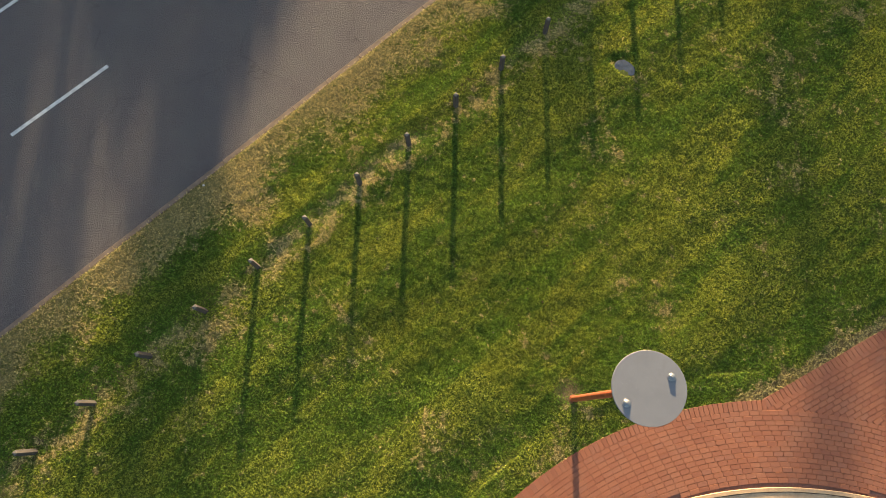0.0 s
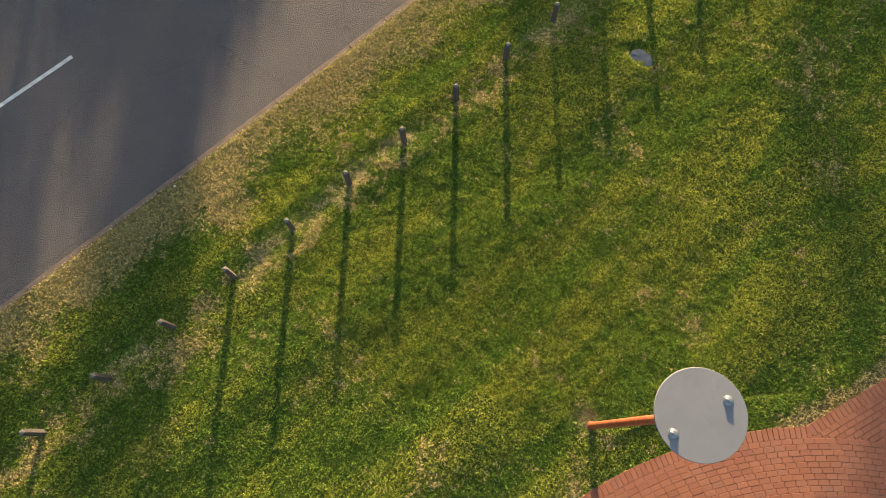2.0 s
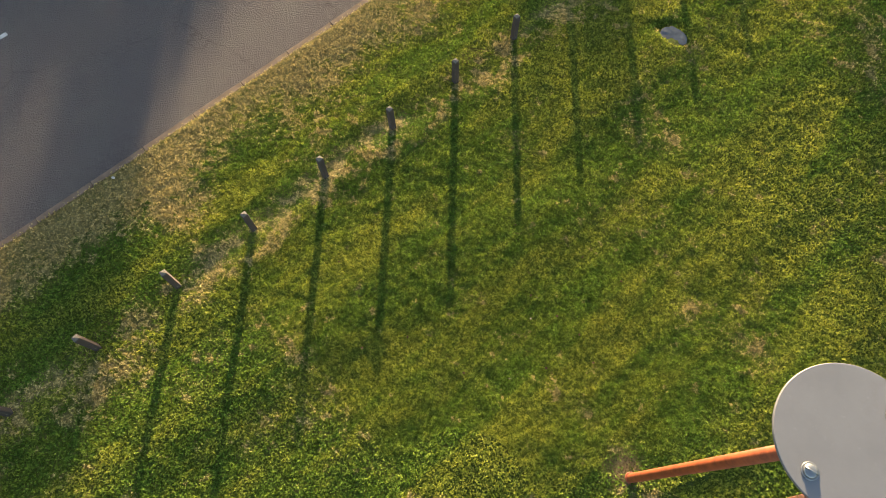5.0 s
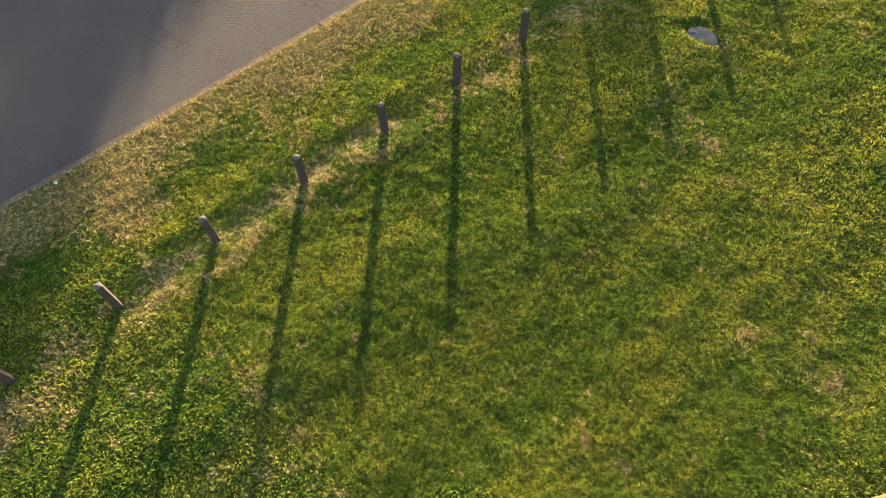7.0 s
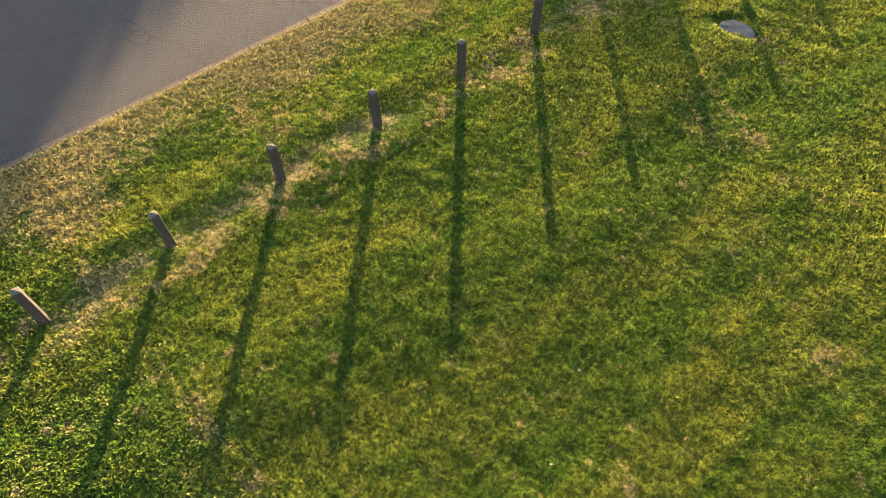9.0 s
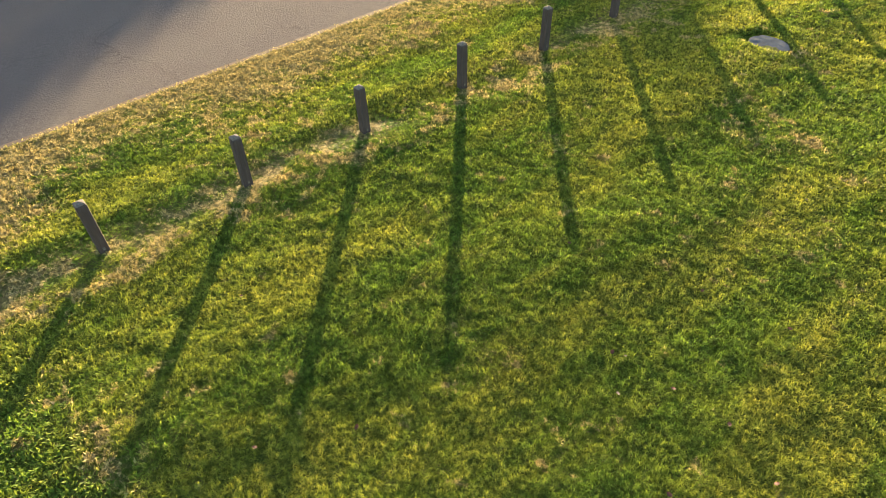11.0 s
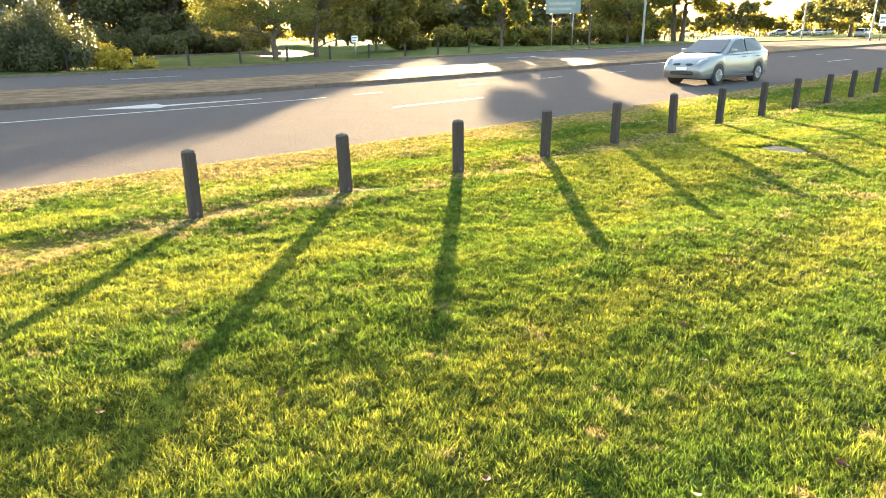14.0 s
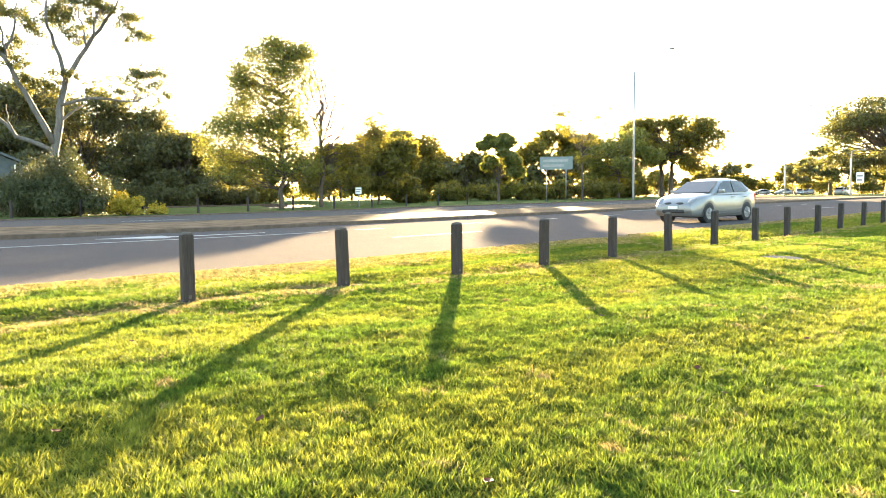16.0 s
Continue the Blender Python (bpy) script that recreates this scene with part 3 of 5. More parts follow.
M_TOP = plain("greyed_end_grain", (0.10, 0.088, 0.075), 0.9, 0, 0.35, 30, 0.4, 0.1, True)
first = bollard()
first.matrix_world = Matrix.Translation(W(0, 0)) @ pose(0, 0, 0, 0, 0, ROAD_AZ)
for i in range(-10, 14):
    if i:
        dk = random.uniform(-0.03, 0.03)
        copy_thing(first, Matrix.Translation(W(1.719 * i, dk)) @ pose(0, 0, random.uniform(-0.02, 0.02), random.uniform(-1.2, 1.2), random.uniform(-1.2, 1.2), ROAD_AZ + random.uniform(-7, 7)))

# ---- tall pole with a round plate ----
def disc_pole():
    root = tagged(empty("disc_topped_pole", pose(3.55, 0.81, 0)), "tall orange-rust steel pole capped by a round grey plate", "pole")
    bm = bmesh.new()
    tube(bm, [(0, 0, -0.2), (0, 0, 0.05), (0, 0, 3.0), (0, 0, 6.27)], [0.078, 0.076, 0.073, 0.070], 24)
    part("pole", bm, M_RUST, root, smooth=True)
    bm = bmesh.new()
    tube(bm, [(0, 0, -0.02), (0, 0, 0.02), (0, 0, 0.026)], [0.10, 0.10, 0.09], 24)
    part("base_flange", bm, M_RUST, root, "rusty flange at the foot")
    bm = bmesh.new()
    R, cx, cy, top = 0.567, -0.045, -0.012, 6.31
    tube(bm, [(cx, cy, top - 0.03), (cx, cy, top - 0.026), (cx, cy, top - 0.004), (cx, cy, top)], [R - 0.004, R, R, R - 0.004], 96)
    part("plate", bm, M_PLATE, root, "flat dull grey round plate")
    for bx, by, spike in ((-0.31, -0.285, 0.0), (0.315, 0.225, 0.018)):
        bx, by = bx + cx, by + cy
        bm = bmesh.new()
        tube(bm, [(bx, by, top), (bx, by, top + 0.006), (bx, by, top + 0.007)], [0.066, 0.066, 0.061], 24)
        tube(bm, [(bx, by, top + 0.007), (bx, by, top + 0.018), (bx, by, top + 0.027), (bx, by, top + 0.032)], [0.054, 0.052, 0.038, 0.010], 20)
        tube(bm, [(bx - 0.045, by + 0.018, top + 0.029), (bx + 0.045, by - 0.018, top + 0.029)], [0.007, 0.007], 8)
        if spike:
            tube(bm, [(bx, by, top + 0.03), (bx, by, top + 0.03 + spike)], [0.006, 0.004], 6)
        part("bolt", bm, M_STEEL, root, "domed zinc bolt with washer", True)


disc_pole()


# ---- pit lid, stone, fallen leaves ----
def pit_lid():
    root = tagged(empty("pit_lid", pose(3.73, 10.06, Z(3.73, 10.06) + float(swell(*SK(3.73, 10.06))) - 0.016, 5, -2, 0)), "worn grey concrete pit lid sunk askew in the lawn", "pit lid")
    bm = bmesh.new()
    # broken, rounded outline: corners cut by a circle of growing radius
    rim = []
    for i in range(40):
        a = 2 * math.pi * i / 40
        x = 0.285 * math.copysign(abs(math.cos(a)) ** 0.75, math.cos(a))
        y = 0.185 * math.copysign(abs(math.sin(a)) ** 0.75, math.sin(a)) - 0.42 * x * (x > -0.1)
        r = 1 + 0.05 * noise.noise(Vector((math.cos(a) * 2.3, math.sin(a) * 2.3, 4.0)))
        rim.append((x * r, y * r))
    rings = [[bm.verts.new((x * f, y * f, z + 0.004 * noise.noise(Vector((x * 9, y * 9, 1))))) for x, y in rim] for f, z in ((1.0, -0.06), (1.0, 0.012), (0.975, 0.018), (0.5, 0.019))]
    for r0, r1 in zip(rings, rings[1:]):
        for i in range(40):
            k = (i + 1) % 40
            bm.faces.new((r0[i], r0[k], r1[k], r1[i]))
    bm.faces.new(rings[-1])
    bm.faces.new(rings[0][::-1])
    part("cover", bm, M_LID, root)
    # no real hole: a black disc stands for its shade
    bm = bmesh.new()
    tube(bm, [(0.20, -0.10, 0.012), (0.20, -0.10, 0.0205)], [0.020, 0.018], 12)
    part("lifting_hole", bm, M_BLACK, root, "black disc standing in for the shaded lifting hole")


pit_lid()
bm = bmesh.new()
bmesh.ops.create_icosphere(bm, subdivisions=2, radius=0.03)
for v in bm.verts:
    v.co = Vector((v.co.x * 1.4, v.co.y, v.co.z * 0.6)) * (0.9 + 0.25 * noise.noise(v.co * 30))
stone = part("stone", bm, M_STONE, smooth=True)
stone.matrix_world = Matrix.Translation(W(-6.6, 2.76, 0.035))
tagged(stone, "small whitish stone beside the kerb", "stone")


def fallen_leaf(x, y, size, material, label):
    bm = bmesh.new()
    rows = []
    for i in range(7):
        f = i / 6
        w = math.sin(math.pi * f) ** 0.8 * 0.32 + 0.004
        curl = 0.25 * (f - 0.5) ** 2
        rows.append([bm.verts.new((f - 0.5, a * w, curl + abs(a) * 0.12)) for a in (-1, 0, 1)])
    for r0, r1 in zip(rows, rows[1:]):
        for j in range(2):
            bm.faces.new((r0[j], r0[j + 1], r1[j + 1], r1[j]))
    bmesh.ops.solidify(bm, geom=bm.faces[:], thickness=0.015)
    bmesh.ops.scale(bm, vec=(size, size, size), verts=bm.verts)
    ob = part("fallen_leaf", bm, material, smooth=True)
    ob.matrix_world = pose(x, y, Z(x, y) + float(swell(*SK(x, y)) + turf(*SK(x, y))) + 0.034, random.uniform(-15, 15), random.uniform(-15, 15), random.uniform(0, 360))
    tagged(ob, label, "leaf", "fallen leaves")


for x, y, sz, red in ((1.56, 3.19, 0.075, 0), (1.50, 3.62, 0.085, 1), (1.62, 3.60, 0.05, 0), (2.02, 3.32, 0.08, 1), (2.45, 3.05, 0.08, 1), (1.02, 4.95, 0.07, 1), (2.35, 4.55, 0.07, 1),
                      (-0.55, 2.45, 0.09, 1), (0.55, 2.0, 0.08, 1), (1.95, 2.35, 0.09, 1), (0.05, 7.0, 0.07, 1), (2.75, 2.6, 0.08, 1), (3.1, 4.2, 0.08, 1), (-1.3, 2.1, 0.08, 1), (1.35, 2.05, 0.07, 0),
                      (3.6, 6.2, 0.06, 0), (5.1, 11.6, 0.07, 0), (-2.1, 3.6, 0.07, 1)):
    fallen_leaf(x, y, sz * 0.62, M_LEAF_RED if red else M_LEAF_PALE, "curled reddish-brown leaf lying on the grass" if red else "pale dry leaf lying on the grass")


# ---- paved path ----
def lay_path():
    bm = bmesh.new()
    # bed below the bricks
    pts = []
    for i in range(33):
        a = radians(190 - i * (190 - 100.4) / 32)
        pts.append((PC[0] + math.cos(a) * PR, PC[1] + math.sin(a) * PR))
    e = E0 + ED * 11
    pts += [tuple(e), (17, -9), (2, -9)]
    lo = [bm.verts.new((x, y, -0.06)) for x, y in pts]
    hi = [bm.verts.new((x, y, 0.012)) for x, y in pts]
    bm.faces.new(hi)
    bm.faces.new(lo[::-1])
    for i in range(len(pts)):
        j = (i + 1) % len(pts)
        bm.faces.new((lo[i], lo[j], hi[j], hi[i]))
    bed = part("pavement", bm, M_JOINT)
    tagged(bed, "red clay brick paving laid in sweeping curved courses", "pavement", kind="structure")
    # inner ring
    ring = bmesh.new()
    prof = [(QR - 0.10, 0.0), (QR - 0.10, 0.05), (QR - 0.09, 0.06), (QR - 0.01, 0.06), (QR, 0.05), (QR, 0.0)]
    rows = []
    for i in range(61):
        a = radians(170 - i * 150 / 60)
        rows.append([ring.verts.new((QC[0] + math.cos(a) * r, QC[1] + math.sin(a) * r, z)) for r, z in prof])
    for r0, r1 in zip(rows, rows[1:]):
        for j in range(len(prof) - 1):
            ring.faces.new((r0[j], r0[j + 1], r1[j + 1], r1[j]))
    ring.faces.new(rows[0])
    ring.faces.new(rows[-1][::-1])
    tagged(part("ring_edging", ring, M_RING), "low sandstone edging ring set in the paving", "edging", kind="structure")
    inner = bmesh.new()
    c = [inner.verts.new((QC[0] + math.cos(radians(a)) * (QR - 0.11), QC[1] + math.sin(radians(a)) * (QR - 0.11), 0.046)) for a in range(20, 171, 5)]
    c2 = [inner.verts.new(v.co - Vector((0, 0, 0.04))) for v in c]
    inner.faces.new(c)
    inner.faces.new(c2[::-1])
    for i in range(len(c)):
        j = (i + 1) % len(c)
        inner.faces.new((c2[i], c2[j], c[j], c[i]))
    tagged(part("pavement", inner, M_RING), "sandy paved surface inside the edging ring", "pavement", kind="structure")
    # bricks
    L, B, H, J = 0.23, 0.112, 0.045, 0.0075
    spots = []
    # soldier course on the curved edge
    r = PR - L / 2 - 0.005
    n = int(r * radians(100) / (B + J))
    for i in range(n):
        a = radians(195) - i * (B + J) / r
        x, y = PC[0] + math.cos(a) * r, PC[1] + math.sin(a) * r
        if a > radians(101):
            spots.append((x, y, math.degrees(a), 0.0))
    row = 0
    rr = PR - L - J - B / 2 - 0.005
    while rr > 6.0:
        off = (row % 2) * 0.5 + random.uniform(-0.06, 0.06)
        for i in range(int(rr * radians(130) / (L + J))):
            a = radians(185) - (i + off) * (L + J) / rr
            x, y = PC[0] + math.cos(a) * rr, PC[1] + math.sin(a) * rr
            if math.hypot(x - QC[0], y - QC[1]) > QR + 0.09 and 1.5 < x < 13.5 and y > -3.2:
                spots.append((x, y, math.degrees(a) + 90, 0.0))
        rr -= B + J
        row += 1
    # straight branch
    ang = math.degrees(math.atan2(ED[1], ED[0]))
    for i in range(70):
        p = E0 + ED * (0.1 + i * (B + J)) - EN * (L / 2 + 0.005)
        if math.hypot(p[0] - PC[0], p[1] - PC[1]) > PR - L * 0.8:
            spots.append((p[0], p[1], ang + 90, -0.004))
    for row in range(40):
        for i in range(60):
            p = E0 + ED * (-3 + (i + (row % 2) * 0.5) * (L + J)) - EN * (L + J + B / 2 + row * (B + J))
            if math.hypot(p[0] - PC[0], p[1] - PC[1]) > PR - L - 0.07 and p[0] < 14 and p[0] > 7.7:
                spots.append((p[0], p[1], ang, -0.004))
    bm = bmesh.new()
    box(bm, -L / 2 - 0.002, L / 2 + 0.002, -B / 2, B / 2, -H / 2, H / 2)
    top = [e for e in bm.edges if all(v.co.z > 0 for v in e.verts)]
    bmesh.ops.bevel(bm, geom=top, offset=0.0035, segments=1, affect="EDGES")
    me = bpy.data.meshes.new("brick")
    bm.to_mesh(me)
    bm.free()
    me.materials.append(M_BRICK)
    spots.sort(key=lambda q: (q[0] - 6.5) ** 2 + (q[1] - 1.2) ** 2)
    base_v = np.array([tuple(v.co) for v in me.vertices])
    base_t = []
    for p in me.polygons:
        vs = list(p.vertices)
        base_t += [(vs[0], vs[j], vs[j + 1]) for j in range(1, len(vs) - 1)]
    base_t = np.array(base_t)
    vv, tt = [], []
    for i, (x, y, a, low) in enumerate(spots):
        m = pose(x, y, 0.014 + low + random.uniform(-0.0013, 0.0013), random.uniform(-.25, .25), random.uniform(-.25, .25), a + random.uniform(-.7, .7))
        if i < 300:
            ob = new("brick", me)
            ob.parent = bed
            ob.matrix_basis = m
        else:
            A = np.array(m)
            vv.append(base_v @ A[:3, :3].T + A[:3, 3])
            tt.append(base_t + len(vv[:-1]) * len(base_v))
    rest = fast_mesh("bricks", np.concatenate(vv), np.concatenate(tt), M_BRICK, bed)
    rest.data.polygons.foreach_set("use_smooth", np.zeros(len(rest.data.polygons), bool))
    tagged(rest, kind="stuff")


# ---- trees ----
def crown_mesh(name, clumps, count, size, material, parent, rng, droop=0.0):
    """Many small folded leaves scattered through uneven clumps (centre, radii)."""
    w = np.array([c[1][0] * c[1][1] * c[1][2] for c in clumps]) ** 0.75
    pick = rng.choice(len(clumps), count, p=w / w.sum())
    cen = np.array([c[0] for c in clumps])[pick]
    rad = np.array([c[1] for c in clumps])[pick]
    d = rng.normal(size=(count, 3))
    d /= np.linalg.norm(d, axis=1)[:, None]
    r = rng.random(count) ** 0.42
    p = cen + d * rad * r[:, None] * (0.8 + 0.45 * rng.random(count))[:, None]
    a = rng.normal(size=(count, 3))
    a[:, 2] -= droop
    a /= np.linalg.norm(a, axis=1)[:, None]
    b = np.cross(a, rng.normal(size=(count, 3)))
    b /= np.linalg.norm(b, axis=1)[:, None]
    nrm = np.cross(a, b)
    sz = size * (0.6 + 0.9 * rng.random(count))[:, None]
    v = np.stack([p - a * sz, p + b * sz * 0.42 + nrm * sz * 0.12, p + a * sz, p - b * sz * 0.42 + nrm * sz * 0.12], 1)
    i = np.arange(count)[:, None] * 4
    t = np.concatenate([i + np.array([[0, 1, 2]]), i + np.array([[0, 2, 3]])], 1).reshape(-1, 3)
    return fast_mesh(name, v.reshape(-1, 3), t, material, parent)


def limb(bm, a, b, r0, r1, rng, sag=0.0, sides=7, n=5, wob=0.06):
    a, b = np.array(a, float), np.array(b, float)
    L = np.linalg.norm(b - a)
    pts = []
    for i in range(n + 1):
        f = i / n
        p = a + (b - a) * f + rng.normal(size=3) * L * wob * math.sin(math.pi * f)
        p[2] += sag * L * math.sin(math.pi * f)
        pts.append(p)
    tube(bm, pts, [r0 + (r1 - r0) * i / n for i in range(n + 1)], sides)
    return pts


def tree(x, y, label, height, spread, trunk_r, clear, clumps_n, leaves, leaf_size, leaf_mat, bark, seed, flat=0.6, lean=(0, 0), clump_r=(0.16, 0.26), trunks=1, twigs=0, category="tree", droop=0.0, name="tree", dome=0.5):
    """A tree: tapered trunk, limbs to every clump, crown of small leaves. clear: height of the lowest foliage."""
    rng = np.random.default_rng(seed)
    root = tagged(empty(name, pose(x, y, Z(x, y))), label, category)
    bm = bmesh.new()
    clumps = []
    forks = []
    for t in range(trunks):
        off = rng.normal(size=2) * 0.5 if trunks > 1 else np.zeros(2)
        fk = np.array((off[0] * 1.6 + lean[0] * clear, off[1] * 1.6 + lean[1] * clear, clear + (height - clear) * 0.18))
        limb(bm, (off[0], off[1], -0.3), fk, trunk_r, trunk_r * 0.62, rng, 0, 10, 6, 0.012)
        forks.append(fk)
    for i in range(clumps_n):
        f = (i + 0.5) / clumps_n
        h = clear + (height - clear) * (0.10 + 0.86 * rng.random() ** 0.8)
        up = (h - clear) / (height - clear)
        reach = spread * (1 - abs(up - dome) ** 2.0 * 1.55) * (0.35 + 0.65 * rng.random() ** 0.5)
        ang = f * 2.399963 * clumps_n + rng.normal() * 0.4
        c = np.array((math.cos(ang) * reach + lean[0] * h, math.sin(ang) * reach + lean[1] * h, h))
        cr = spread * rng.uniform(*clump_r)
        clumps.append((c, (cr * 1.15, cr * 1.15, cr * flat)))
        fk = forks[rng.integers(len(forks))]
        start = fk + (np.array((lean[0] * h, lean[1] * h, h)) - fk) * rng.uniform(0, 0.45) * (h > fk[2])
        ends = limb(bm, start, c, trunk_r * 0.34, trunk_r * 0.07, rng, 0.06, 6)
        for _ in range(2 + twigs):
            q = c + rng.normal(size=3) * cr * np.array((0.8, 0.8, flat))
            limb(bm, ends[3], q, trunk_r * 0.10, trunk_r * 0.02, rng, 0, 4, 3)
            if twigs:
                for _ in range(twigs):
                    limb(bm, q, q + np.array((rng.normal() * 0.5, rng.normal() * 0.5, abs(rng.normal()) * 0.9)) * cr, trunk_r * 0.035, trunk_r * 0.01, rng, 0, 3, 2)
    part("trunk", bm, bark, root, smooth=True)
    if leaves:
        crown_mesh("crown", clumps, leaves, leaf_size, leaf_mat, root, rng, droop)
    return root


def shaped_tree(x, y, label, trunk_r, env, clumps_n, leaves, leaf_size, leaf_mat, seed, clump_r, bare=()):
    """A tree whose crown fills an outline of (height, left, right), seen from the lawn; bare: ends of leafless boughs."""
    rng = np.random.default_rng(seed)
    root = tagged(empty("tree", pose(x, y, Z(x, y))), label, "tree")
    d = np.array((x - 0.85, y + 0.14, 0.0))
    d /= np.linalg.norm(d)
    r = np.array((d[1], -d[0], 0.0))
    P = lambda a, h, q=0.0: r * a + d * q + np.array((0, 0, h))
    hs = [e[0] for e in env]
    top = max([hs[-1]] + [h for _, h in bare])
    bm = bmesh.new()
    stem = limb(bm, P(0, -0.3), P(0.1, top * 0.55), trunk_r, trunk_r * 0.55, rng, 0, 10, 8, 0.012)
    stem += limb(bm, stem[-1], P(0.25, top * (0.72 if bare else 0.93)), trunk_r * 0.55, trunk_r * 0.10, rng, 0, 8, 6, 0.03)
    clumps = []
    for _ in range(clumps_n):
        h = rng.uniform(hs[0], hs[-1])
        lo, hi = np.interp(h, hs, [e[1] for e in env]), np.interp(h, hs, [e[2] for e in env])
        a = rng.uniform(lo, hi)
        half = max(1.0, (hi - lo) * 0.45)
        c = P(a, h, rng.uniform(-half, half))
        cr = rng.uniform(*clump_r)
        clumps.append((c, (cr * 1.1, cr * 1.1, cr * 0.8)))
        near = [p for p in stem if p[2] < h - 0.25 * abs(a)] or stem[:3]
        bough = limb(bm, near[-1], c, trunk_r * 0.22, trunk_r * 0.04, rng, 0.05, 5, 4)
        for _ in range(3):
            limb(bm, bough[-2], c + rng.normal(size=3) * cr * 0.7, trunk_r * 0.06, trunk_r * 0.02, rng, 0, 3, 2)
    for a, h in bare:
        near = [p for p in stem if p[2] < h * 0.55]
        bough = limb(bm, near[-1], P(a, h, rng.uniform(-1, 1)), trunk_r * 0.45, 0.036, rng, 0.02, 6, 7, 0.05)
        for b in bough[2:-1]:
            for _ in range(3):
                tip = b + np.array((rng.normal() * 0.55, rng.normal() * 0.55, rng.uniform(0.4, 1.3)))
                twig = limb(bm, b, tip, 0.045, 0.020, rng, 0, 4, 3)
                limb(bm, twig[1], twig[1] + rng.normal(size=3) * 0.25 + np.array((0, 0, 0.35)), 0.022, 0.010, rng, 0, 3, 2)
    part("trunk", bm, M_BARK, root, smooth=True)
    crown_mesh("crown", clumps, leaves, leaf_size, leaf_mat, root, rng)
    return root


def shrub(x, y, label, height, spread, leaves, leaf_size, leaf_mat, seed, category="shrub", clumps_n=14, name="shrub", droop=0.0):
    rng = np.random.default_rng(seed)
    root = tagged(empty(name, pose(x, y, Z(x, y))), label, category)
    bm = bmesh.new()
    clumps = []
    for i in range(clumps_n):
        a, r = i * 2.4, spread * math.sqrt((i + 0.5) / clumps_n) * 0.85
        top = height * (1 - 0.45 * (r / spread) ** 2) * rng.uniform(0.75, 1.0)
        h = rng.uniform(0.25, 0.8) * top
        cr = spread * rng.uniform(0.22, 0.36)
        c = np.array((math.cos(a) * r, math.sin(a) * r, h))
        clumps.append((c, (cr, cr, min(h, top - h + 0.15 * top) * 0.95)))
        limb(bm, (c[0] * 0.2, c[1] * 0.2, -0.1), c, 0.03 + 0.012 * height, 0.012, rng, 0, 5, 4)
    part("stems", bm, M_BARK, root, smooth=True)
    crown_mesh("foliage", clumps, leaves, leaf_size, leaf_mat, root, rng, droop)
    return root


